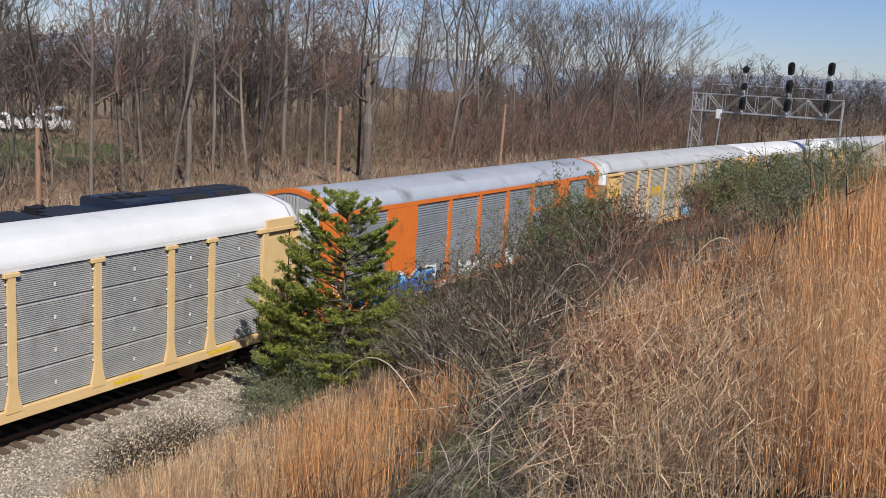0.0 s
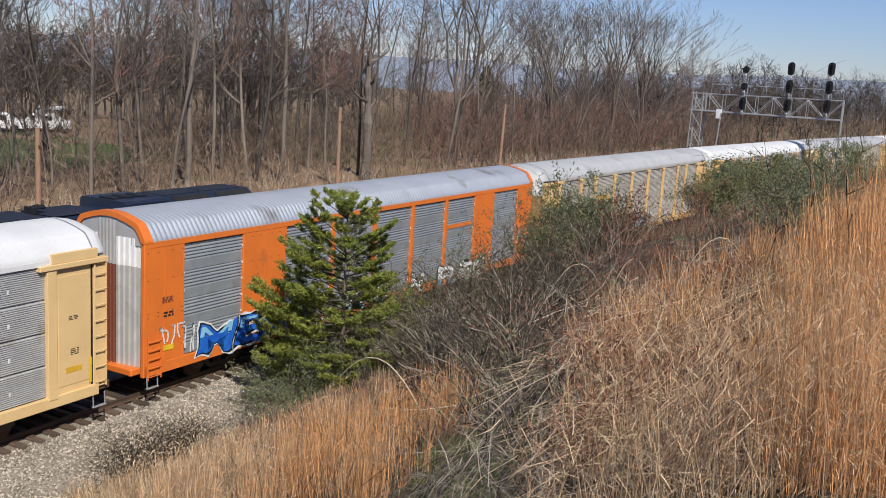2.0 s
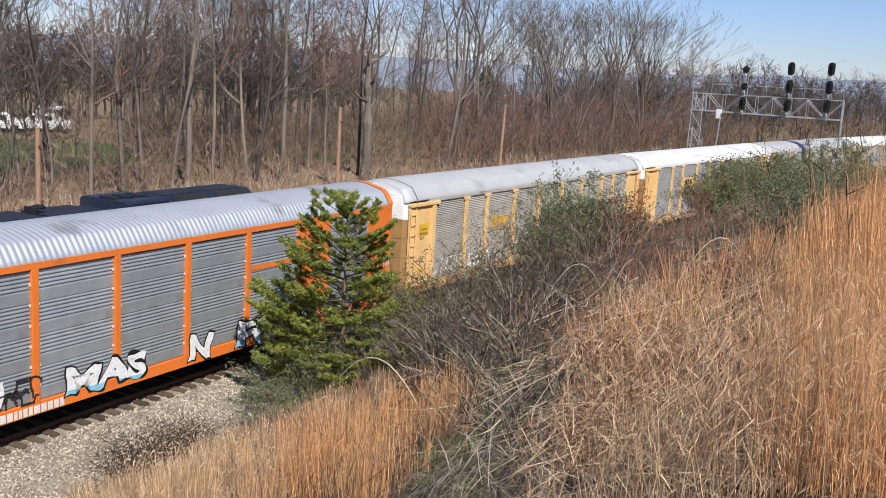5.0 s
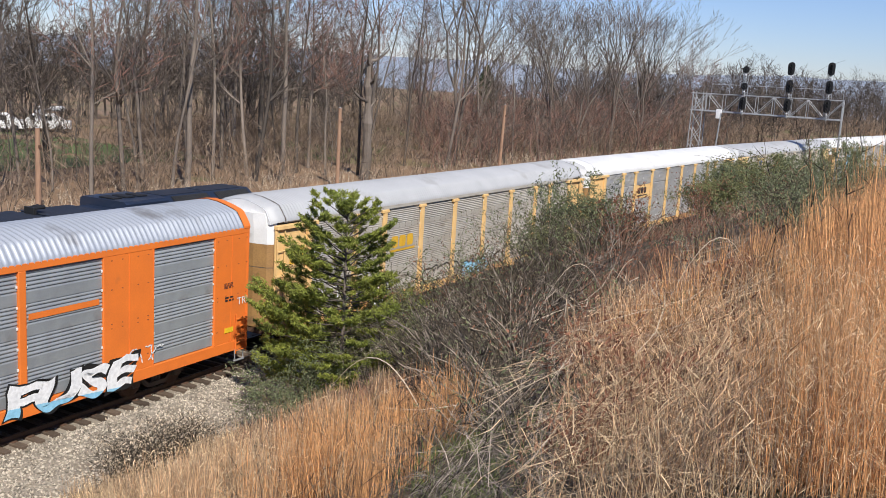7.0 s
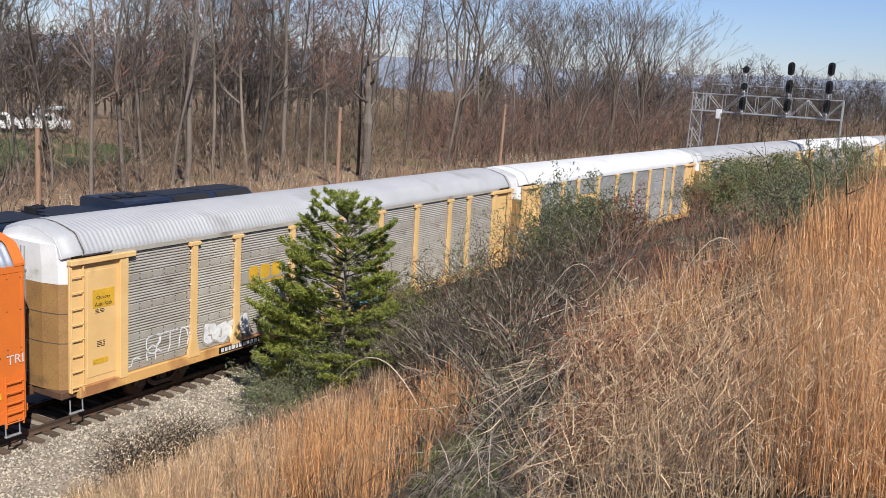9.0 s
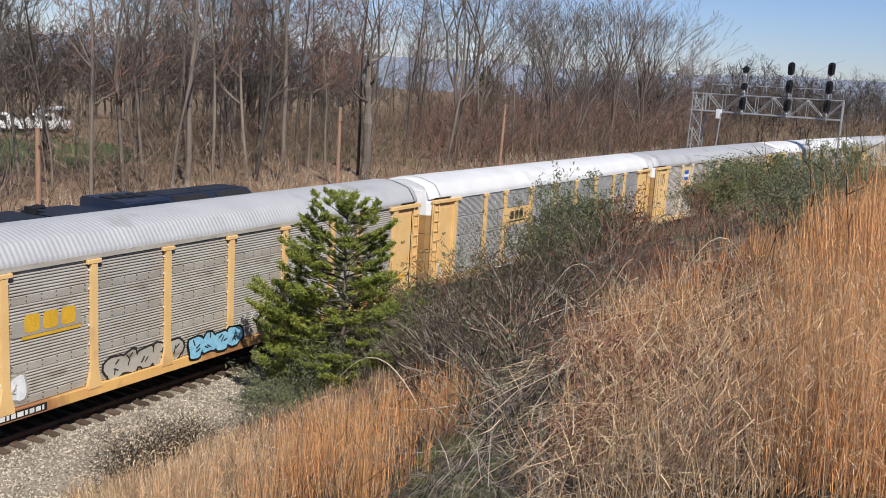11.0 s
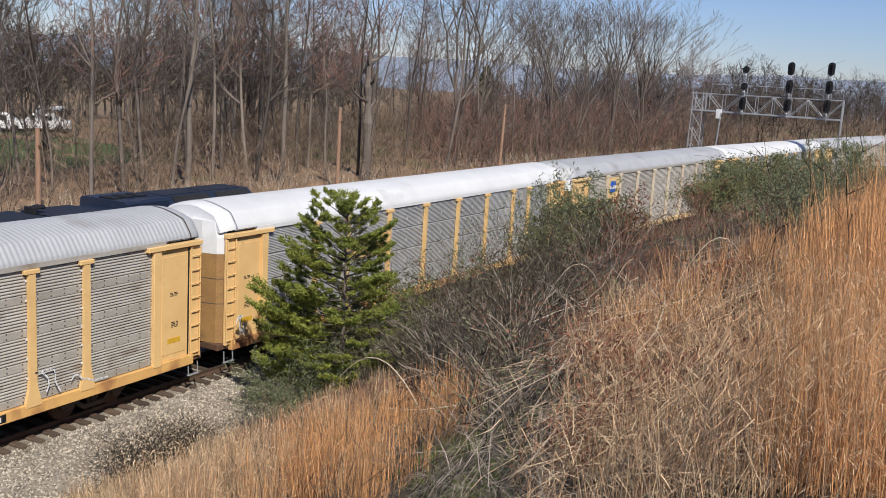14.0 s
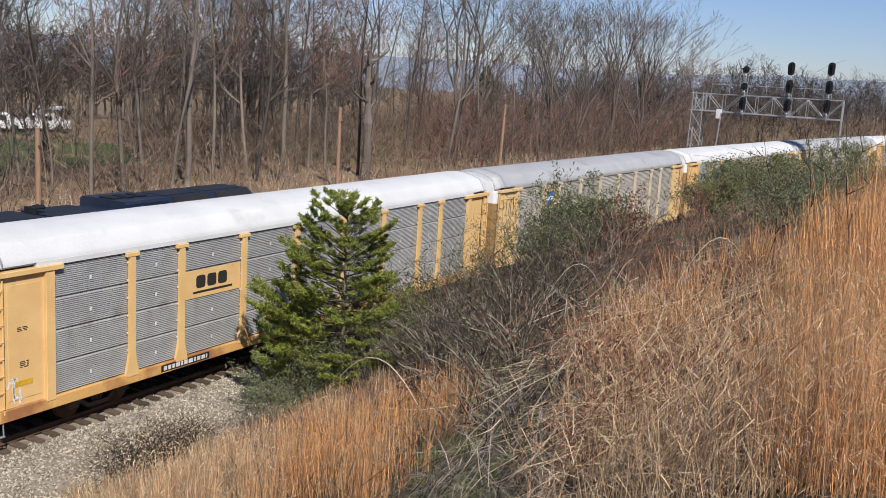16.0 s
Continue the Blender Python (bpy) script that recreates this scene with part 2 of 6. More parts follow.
def array_mesh(name, verts, faces, material, smooth=False):
    """A mesh from numpy arrays; faces all have the same number of corners."""
    me = bpy.data.meshes.new(name)
    nf, k = faces.shape
    me.vertices.add(len(verts))
    me.vertices.foreach_set("co", np.asarray(verts, dtype=np.float32).ravel())
    me.loops.add(nf * k)
    me.loops.foreach_set("vertex_index", faces.astype(np.int32).ravel())
    me.polygons.add(nf)
    me.polygons.foreach_set("loop_start", np.arange(nf, dtype=np.int32) * k)
    me.materials.append(material)
    me.update(calc_edges=True)
    if smooth:
        me.polygons.foreach_set("use_smooth", [True] * nf)
    return me


def ribbons(name, segs, material, seed=1):
    """A mesh of many thin twigs, each one narrow blade turned at random about its own line."""
    s = np.asarray(segs, dtype=np.float64)
    a, b, r0, r1 = s[:, 0:3], s[:, 3:6], s[:, 6:7], s[:, 7:8]
    d = b - a
    u = np.cross(d, np.random.default_rng(seed).normal(size=d.shape))
    u /= np.linalg.norm(u, axis=1)[:, None] + 1e-9
    v = np.stack([a - u * r0, a + u * r0, b + u * r1, b - u * r1], 1).reshape(-1, 3)
    o = np.arange(len(s))[:, None] * 4
    return array_mesh(name, v, np.concatenate([o, o + 1, o + 2, o + 3], 1), material)


def sticks(name, segs, material, sides=3):
    """A mesh of many thin tapered rods; segs: rows of x0 y0 z0 x1 y1 z1 r0 r1."""
    s = np.asarray(segs, dtype=np.float64)
    a, b, r0, r1 = s[:, 0:3], s[:, 3:6], s[:, 6], s[:, 7]
    d = b - a
    d /= np.linalg.norm(d, axis=1)[:, None] + 1e-9
    ref = np.where(np.abs(d[:, 2:3]) < 0.8, np.array([[0, 0, 1.0]]), np.array([[1.0, 0, 0]]))
    u = np.cross(d, ref)
    u /= np.linalg.norm(u, axis=1)[:, None] + 1e-9
    w = np.cross(d, u)
    rings = []
    for p, r in ((a, r0), (b, r1)):
        for i in range(sides):
            t = 2 * math.pi * i / sides
            rings.append(p + (u * math.cos(t) + w * math.sin(t)) * r[:, None])
    v = np.stack(rings, 1).reshape(-1, 3)
    o = np.arange(len(s))[:, None] * (2 * sides)
    f = np.stack([np.concatenate([o + i, o + (i + 1) % sides, o + sides + (i + 1) % sides, o + sides + i], 1) for i in range(sides)], 1)
    return array_mesh(name, v, f.reshape(-1, 4), material)


def blades(name, roots, tops, bend, width, material, rng):
    """Grass: each blade is a bent ribbon of three pieces that narrows to a point."""
    n = len(roots)
    d = tops - roots
    side = np.stack([rng.normal(size=n), rng.normal(size=n), np.zeros(n)], 1)
    side /= np.linalg.norm(side, axis=1)[:, None]
    rows = []
    for s, wd in ((0.0, 1.0), (0.4, 0.85), (0.75, 0.55), (1.0, 0.12)):
        c = roots + d * s + bend * (s * s)
        rows += [c - side * (width * wd)[:, None], c + side * (width * wd)[:, None]]
    v = np.stack(rows, 1).reshape(-1, 3)
    o = np.arange(n)[:, None] * 8
    f = np.stack([np.concatenate([o + 2 * i, o + 2 * i + 1, o + 2 * i + 3, o + 2 * i + 2], 1) for i in range(3)], 1)
    return array_mesh(name, v, f.reshape(-1, 4), material)


def flakes(name, centers, sizes, material, rng, flat=0.6, lean=None):
    """Small leaves: bent diamonds of two triangles each, turned at random."""
    n = len(centers)
    a = rng.normal(size=(n, 3)) if lean is None else lean + rng.normal(size=(n, 3)) * 0.35
    a /= np.linalg.norm(a, axis=1)[:, None]
    b = rng.normal(size=(n, 3))
    b -= a * (a * b).sum(1)[:, None]
    b /= np.linalg.norm(b, axis=1)[:, None]
    s = sizes[:, None]
    v = np.stack([centers - a * s, centers + b * s * flat * 0.5, centers + a * s, centers - b * s * flat * 0.5], 1).reshape(-1, 3)
    o = np.arange(n)[:, None] * 4
    return array_mesh(name, v, np.concatenate([o, o + 1, o + 2, o + 3], 1), material)


def text_mesh(body, material, width, height, depth=0.004, fat=0.0, shear=0.0):
    """Letters of the built-in font, scaled to width by height, lying on the xz plane, facing -y, from the origin."""
    cu = bpy.data.curves.new("letters", "FONT")
    cu.body, cu.offset, cu.extrude, cu.shear = body, fat, 0.001, shear
    tmp = bpy.data.objects.new("letters", cu)
    scene.collection.objects.link(tmp)
    dg = bpy.context.evaluated_depsgraph_get()
    me = bpy.data.meshes.new_from_object(tmp.evaluated_get(dg))
    bpy.data.objects.remove(tmp)
    if fat > 0.03:
        bm = bmesh.new()
        bm.from_mesh(me)
        bmesh.ops.subdivide_edges(bm, edges=[e for e in bm.edges if e.calc_length() > 0.12], cuts=3)
        bm.to_mesh(me)
        bm.free()
    co = np.zeros(len(me.vertices) * 3)
    me.vertices.foreach_get("co", co)
    co = co.reshape(-1, 3)
    lo, hi = co.min(0), co.max(0)
    x = (co[:, 0] - lo[0]) / (hi[0] - lo[0]) * width
    z = (co[:, 1] - lo[1]) / (hi[1] - lo[1]) * height
    y = -np.where(co[:, 2] > 0, depth, 0.0)
    if fat > 0.03:
        x, z = x + 0.07 * height * np.sin(5.2 * z / height + 2.1 * x / height), z + 0.05 * height * np.sin(2.7 * x / height + 1.3) + 0.05 * height * np.sin(7.3 * x / height)
    me.vertices.foreach_set("co", np.stack([x, y, z], 1).ravel())
    me.materials.clear()
    me.materials.append(material)
    me.update()
    return me


# ---- the ground ----
CURVE = -0.0016071


def side_y(x):
    """The near face of a train on the first track; the line bends gently towards the hillside far off."""
    if x < 20:
        return 0.0
    if x < 190:
        return CURVE / 2 * (x - 20) ** 2
    return CURVE / 2 * 170 ** 2 + CURVE * 170 * (x - 190)


def track_y(x, off=0.0):
    return side_y(x) + 1.52 + off


def smooth01(t):
    t = min(1.0, max(0.0, t))
    return t * t * (3 - 2 * t)


def ground_z(x, y):
    u = y - track_y(x)
    bumpy = noise.noise((x * 0.23, y * 0.23, 3.1)) * 0.22 + noise.noise((x * 0.9, y * 0.9, 7.7)) * 0.07
    if u < -4.6:
        d = -4.6 - u
        z = -0.42 + 0.30 * min(d, 1.2) + 0.52 * max(0, min(d, 17.6) - 1.2) + 0.05 * max(0, d - 17.6)
        # a shoulder in the bank, farther along the line
        z += 1.5 * smooth01((x - 21) / 11) * smooth01((d - 0.6) / 4.0) * smooth01((15 - d) / 8)
        return z + bumpy * smooth01(d / 1.5) * (1 if d < 16 else 0.5)
    if u < 11.0:
        return -0.42
    d = u - 11.0
    z = -0.42 + 3.4 * smooth01(d / 3.4) + 0.012 * max(0, d - 5) 
    if d > 45:
        z -= min(70, 0.07 * (d - 45))
    return z + bumpy * smooth01(d / 2.0) * 1.3


def heightfield(name, xs, ys, material, lift=0.0, along=False):
    v = np.array([(x, (track_y(x, y) if along else y), ground_z(x, track_y(x, y) if along else y) + lift) for x in xs for y in ys])
    ny = len(ys)
    i = np.arange(len(xs) - 1)[:, None] * ny + np.arange(ny - 1)[None, :]
    i = i.ravel()[:, None]
    return array_mesh(name, v, np.concatenate([i, i + ny, i + ny + 1, i + 1], 1), material, True)


def spread(lo, hi, near, fine, grow=1.25):
    """Grid lines from lo to hi, fine inside the span near and wider outside it."""
    out = list(np.arange(near[0], near[1] + 1e-6, fine))
    s = fine
    while out[-1] < hi:
        s *= grow
        out.append(min(hi, out[-1] + s))
    s = fine
    while out[0] > lo:
        s *= grow
        out.insert(0, max(lo, out[0] - s))
    return out


g = new("ground", heightfield("ground", spread(-4500, 4800, (-5, 90), 0.7), spread(-4500, 4800, (-28, 24), 0.6), M["soil"]))
for v in g.data.vertices:
    u = v.co.y - track_y(v.co.x)
    if -28.5 < u < -5.4 and -5 < v.co.x < 136:
        v.co.z -= 0.4
tagged(g, "brown leaf-littered ground with patches of new grass", "ground", kind="structure")
g2 = new("hillside", heightfield("hillside", spread(-6, 140, (0, 40), 0.5), list(np.arange(-30, -4.7, 0.4)) + [-4.7], M["hillside"], 0.03, along=True))
tagged(g2, "steep bank of matted dry grass above the railway", "bank", kind="structure")
xs = spread(-40, 260, (8, 60), 1.0)


def ballast_section(x):
    prof = ((-4.75, -0.40), (-3.6, -0.35), (-2.5, -0.33), (-1.7, -0.29), (-1.0, -0.25), (1.0, -0.25), (1.9, -0.22), (3.0, -0.30), (4.3, -0.22), (8.2, -0.22), (9.4, -0.30), (11.2, -0.41))
    return [(x, track_y(x, u), z) for u, z in prof]


bal = Geo().strip([ballast_section(x) for x in xs])
tagged(part("ballast", bal, M["ballast"]), "bed of pale grey crushed stone ballast under the tracks", "ballast", kind="structure")

rng = np.random.default_rng(4)


def gravel(n):
    """Loose angular stones on the ballast shoulder."""
    x = rng.uniform(11, 34, n)
    u = -4.9 + 3.75 * rng.random(n) + np.where(rng.random(n) < 0.12, 0.5, 0.0)
    y = np.array([track_y(a) for a in x]) + u
    z = np.interp(u, [-4.75, -3.6, -2.5, -1.7, -1.0], [-0.40, -0.35, -0.33, -0.29, -0.25]) + 0.012
    c = np.stack([x, y, z], 1)
    base = np.array([(1, 0, 0), (0, 1, 0), (-1, 0, 0), (0, -1, 0), (0.1, 0.1, 0.8), (0, 0, -0.7)], dtype=float)
    size = rng.uniform(0.022, 0.054, n)
    ang = rng.uniform(0, 6.28, n)
    jit = 1 + rng.normal(size=(n, 6, 1)) * 0.22
    v = base[None] * jit * size[:, None, None] + rng.normal(size=(n, 6, 3)) * size[:, None, None] * 0.18
    ca, sa = np.cos(ang)[:, None], np.sin(ang)[:, None]
    v = np.stack([v[..., 0] * ca - v[..., 1] * sa, v[..., 0] * sa + v[..., 1] * ca, v[..., 2]], -1) + c[:, None]
    tri = np.array([(0, 1, 4), (1, 2, 4), (2, 3, 4), (3, 0, 4), (1, 0, 5), (2, 1, 5), (3, 2, 5), (0, 3, 5)])
    f = tri[None] + (np.arange(n) * 6)[:, None, None]
    return array_mesh("gravel", v.reshape(-1, 3), f.reshape(-1, 3), M["stone"])


tagged(new("gravel", gravel(19000)), "loose angular pale grey ballast stones beside the rail", "gravel", kind="stuff")


# ---- tracks ----
def rail_geo(off):
    prof = ((-0.07, -0.17), (-0.065, -0.155), (-0.012, -0.13), (-0.01, -0.045), (-0.036, -0.035), (-0.036, -0.004), (-0.028, 0.0),
            (0.028, 0.0), (0.036, -0.004), (0.036, -0.035), (0.01, -0.045), (0.012, -0.13), (0.065, -0.155), (0.07, -0.17))
    return Geo().strip([[(x, track_y(x, off) + a, b) for a, b in prof] for x in xs])


TIE = Geo().box(-0.115, 0.115, -1.3, 1.3, -0.36, -0.172, 0.012).mesh("tie", M["tie"])
PLATE = Geo().box(-0.09, 0.09, -0.18, 0.18, -0.174, -0.150, 0.006).mesh("tie_plate", M["rust"])
for tname, off in (("near_track", 0.0), ("far_track", 6.2)):
    tr = tagged(new(tname), "railway track of rusty rails on dark wooden ties", "track", kind="structure")
    for o in (-0.7535, 0.7535):
        part("rail", rail_geo(off + o), M["rail"], tr)
        part("rail_head", Geo().strip([[(x, track_y(x, off + o) - 0.026, 0.0015), (x, track_y(x, off + o) + 0.026, 0.0015)] for x in xs]), M["railtop"], tr, "shiny worn running surface")
    rest = Geo()
    x = 8.0
    while x < 210:
        if off == 0 and x < 40 or off > 0 and 30 < x < 60:
            tie = part("tie", TIE, None, tr)
            tie.matrix_basis = pose(x + random.uniform(-0.03, 0.03), track_y(x, off) + random.uniform(-0.06, 0.06), random.uniform(-0.008, 0.008), 0, 0, random.uniform(-1.2, 1.2))
            if off == 0:
                part("tie_plate", PLATE, None, tr).matrix_basis = pose(x, track_y(x, off) - 0.7535, 0)
        else:
            y = track_y(x, off)
            rest.box(x - 0.115, x + 0.115, y - 1.3, y + 1.3, -0.34, -0.172)
        x += 0.545
    tagged(part("ties", rest, M["tie"], tr), kind="stuff")
# ---- the train ----
CAR_STEP, SPEED = 28.6, 4.4337
ROOF = ((-1.55, 4.86), (-1.545, 4.93), (-1.50, 5.02), (-1.40, 5.17), (-1.30, 5.31), (-1.24, 5.38), (-1.16, 5.43), (-0.80, 5.54), (-0.40, 5.63), (0.0, 5.665))
ROOF = ROOF + tuple((-y, z) for y, z in reversed(ROOF[:-1]))


def roof_geo(x0, x1, amp, period, seams=0.0):
    """A rounded roof skin with crosswise corrugations."""
    secs = []
    n = max(2, int((x1 - x0) / (period / 4)))
    for i in range(n + 1):
        x = x0 + (x1 - x0) * i / n
        w = amp * math.sin(2 * math.pi * x / period)
        if seams and abs((x / seams) % 1.0 - 0.5) < 0.02:
            w += 0.005
        sec = []
        for y, z in ROOF:
            flat = min(1.0, (1.6 - abs(y)) / 0.12) if abs(y) > 1.48 else 1.0
            nx, nz = y / 1.55, 0.75
            k = w * flat / math.hypot(nx, nz)
            sec.append((x, y + nx * k, z + nz * k))
        secs.append(sec)
    g = Geo().strip(secs)
    under = [[(x, y * 0.97, z - 0.05) for y, z in reversed(ROOF)] for x in (x0, x1)]
    return g.strip(under)


def panel_mesh(width, z0, z1, tiers, rib, depth, material):
    """A side screen: horizontal corrugated sheets in tiers, each joint a recessed gap."""
    prof = []
    step = (z1 - z0) / tiers
    for t in range(tiers):
        a, b = z0 + t * step + 0.028, z0 + (t + 1) * step - 0.028
        prof += [(0.085, a - 0.028), (0.085, a)]
        n = max(1, round((b - a) / rib))
        for i in range(n):
            s = (b - a) / n
            z = a + i * s
            prof += [(0.0, z + s * 0.08), (0.0, z + s * 0.42), (depth, z + s * 0.55), (depth, z + s * 0.92)]
        prof += [(0.085, b)]
    g = Geo().strip([[(x, y, z) for y, z in prof] for x in (0.0, width)])
    return g.mesh("panel", material)


def banded_panel(width, z0, z1, material, groups=4, ribs=6, share=0.66, depth=0.034):
    """A side screen in tiers: a group of bold horizontal ribs, then a flat band, tier above tier."""
    prof = [(0.03, z0)]
    step = (z1 - z0) / groups
    for t in range(groups):
        a = z0 + t * step
        flat = step * (1 - share)
        prof += [(0.045, a + 0.008), (0.012, a + 0.014), (0.012, a + flat * 0.9)]
        pitch = step * share / ribs
        for k in range(ribs):
            z = a + flat + k * pitch
            prof += [(depth, z), (depth, z + pitch * 0.22), (0.0, z + pitch * 0.40), (0.0, z + pitch * 0.62)]
    prof += [(0.03, z1)]
    return Geo().strip([[(x, y, q) for y, q in prof] for x in (0.0, width)]).mesh("panel", material)


WHEEL = Geo()
for sy in (-1, 1):
    WHEEL.tube((0, sy * 0.715, 0), (0, sy * 0.745, 0), 0.455, 0.445, 24)
    WHEEL.tube((0, sy * 0.745, 0), (0, sy * 0.85, 0), 0.425, 0.42, 24)
    WHEEL.tube((0, sy * 0.85, 0), (0, sy * 0.875, 0), 0.16, 0.13, 14)
    for a in range(6):
        t = a * math.pi / 3
        WHEEL.tube((0.27 * math.cos(t), sy * 0.85, 0.27 * math.sin(t)), (0.27 * math.cos(t), sy * 0.858, 0.27 * math.sin(t)), 0.05, 0.05, 8)
WHEEL.tube((0, -0.72, 0), (0, 0.72, 0), 0.085, 0.085, 12)
WHEEL = WHEEL.mesh("wheelset", M["rust"])
FRAME_SECTION = Geo()
for sy in (-1, 1):
    y0, y1 = sorted((sy * 0.93, sy * 1.09))
    path = [(-1.16, 0.46, 0.15), (-0.9, 0.55, 0.2), (-0.55, 0.62, 0.22), (-0.28, 0.66, 0.2), (0.28, 0.66, 0.2), (0.55, 0.62, 0.22), (0.9, 0.55, 0.2), (1.16, 0.46, 0.15)]
    FRAME_SECTION.strip([[(x, y0, z - h / 2), (x, y1, z - h / 2), (x, y1, z + h / 2), (x, y0, z + h / 2)] for x, z, h in path], True, True)
    low = [(-0.62, 0.5, 0.12), (-0.34, 0.27, 0.14), (0.34, 0.27, 0.14), (0.62, 0.5, 0.12)]
    FRAME_SECTION.strip([[(x, y0, z - h / 2), (x, y1, z - h / 2), (x, y1, z + h / 2), (x, y0, z + h / 2)] for x, z, h in low], True, True)
    for sx in (-0.87, 0.87):
        FRAME_SECTION.box(sx - 0.17, sx + 0.17, y0 - 0.02, y1 + 0.02, 0.32, 0.55, 0.03)
    for sx in (-0.14, 0.0, 0.14):
        FRAME_SECTION.tube((sx, sy * 1.0, 0.33), (sx, sy * 1.0, 0.58), 0.06, 0.06, 10)
FRAME_SECTION.box(-0.17, 0.17, -0.95, 0.95, 0.48, 0.70, 0.03)
FRAME_MESH = FRAME_SECTION.mesh("bogie_frame", M["steel"])
SPINNING = []


def bogie(car, x):
    b = part("bogie", FRAME_MESH, None, car, "dark greasy cast-steel bogie")
    b.matrix_basis = pose(x, 0, 0)
    for dx in (-0.87, 0.87):
        w = part("wheelset", WHEEL, None, b, "rusty steel wheels on an axle")
        w.matrix_basis = pose(dx, 0, 0.425)
        SPINNING.append((w, dx))


def ladder(car, x0, x1, y, z0, z1, material, rungs):
    lad = Geo()
    for x in (x0, x1):
        lad.box(x - 0.02, x + 0.02, y - 0.09, y - 0.05, z0, z1, 0.006)
    lad = part("ladder", lad, material, car)
    rung = Geo().tube((0, 0, 0), (x1 - x0, 0, 0), 0.017, 0.017, 8).tube((0, 0, 0), (0, 0.07, 0), 0.014, 0.014, 6).tube((x1 - x0, 0, 0), (x1 - x0, 0.07, 0), 0.014, 0.014, 6)
    rung = rung.mesh("rung", material)
    for i in range(rungs):
        part("rung", rung, None, lad).matrix_basis = pose(x0, y - 0.10, z0 + (z1 - z0) * (i + 0.4) / rungs)


def stirrup(car, x, y, material):
    g = Geo()
    for dx in (0, 0.42):
        g.tube((x + dx, y, 0.75), (x + dx, y - 0.02, 0.36), 0.02, 0.02, 8)
    g.box(x - 0.03, x + 0.45, y - 0.06, y + 0.03, 0.34, 0.385, 0.01)
    part("step", g, material, car, "pale worn step iron")


def plate(car, name, x, z, w, h, material, y=-1.56, label=""):
    return part(name, Geo().box(x, x + w, y - 0.006, y, z, z + h), material, car, label)


def bars(car, x, z, w, h, rows, material, y=-1.565, seed=1):
    """Small stencilled notices that cannot be read, as bars."""
    r = random.Random(seed)
    g = Geo()
    for i in range(rows):
        zz = z + h * (rows - 1 - i) / rows
        a = x
        while a < x + w - 0.05:
            b = min(x + w, a + r.uniform(0.08, 0.2))
            g.box(a, b, y - 0.003, y, zz, zz + h / rows * 0.55)
            a = b + 0.05
    tagged(part("stencil", g, material, car), kind="stuff")


def blocks(car, x, z, w, h, n, material, y):
    """A brand mark as plain solid shapes, one part each."""
    for i in range(n):
        a = x + w * i / n
        g = Geo()
        k = 14
        ring = []
        for j in range(k):
            t = 2 * math.pi * (j + 0.5) / k
            ca, sa = math.cos(t), math.sin(t)
            ring.append((a + w / n * (0.47 + 0.42 * math.copysign(abs(ca) ** 0.45, ca)), z + h / 2 + h / 2 * math.copysign(abs(sa) ** 0.45, sa)))
        g.strip([[(p, y, q) for p, q in ring], [(p, y - 0.004, q) for p, q in ring]], True, True)
        part("logo_block", g, material, car)


def letters(car, name, body, x, z, w, h, material, y, fat=0.0, shear=0.0, tilt=0.0, label=""):
    ob = part(name, text_mesh(body, material, w, h, 0.004, fat, shear), None, car, label)
    ob.matrix_basis = pose(x, y, z, 0, tilt, 0)
    return ob


def scrawl(car, x, z, w, h, material, y, seed, lines=7, rad=0.022, label=""):
    """A loose hand-sprayed tag of looping strokes."""
    r = random.Random(seed)
    segs = []
    for i in range(lines):
        cx = x + w * (i + 0.5) / lines
        a = [cx + r.uniform(-0.1, 0.1), z + r.uniform(0, 0.3) * h]
        ang = r.uniform(0.9, 2.2)
        for k in range(9):
            ang += r.uniform(-1.0, 1.0)
            b = [a[0] + math.cos(ang) * w / lines * 0.45, min(z + h, max(z, a[1] + math.sin(ang) * h * 0.28))]
            segs.append((a[0], y, a[1], b[0], y, b[1], rad, rad))
            a = b
    g = Geo()
    for x0, _, z0, x1, _, z1, rr, _ in segs:
        d = Vector((x1 - x0, 0, z1 - z0))
        if d.length < 1e-3:
            continue
        n = Vector((-d.z, 0, d.x)).normalized() * rr
        d = d.normalized() * rr * 0.5
        a, b = Vector((x0, y, z0)) - d, Vector((x1, y, z1)) + d
        q = [a - n, b - n, b + n, a + n]
        g.add([v for v in q] + [v + Vector((0, 0.004, 0)) for v in q], [(0, 1, 2, 3), (7, 6, 5, 4), (0, 4, 5, 1), (2, 6, 7, 3)])
    tagged(part("graffiti", g, material, car, label), kind="stuff")


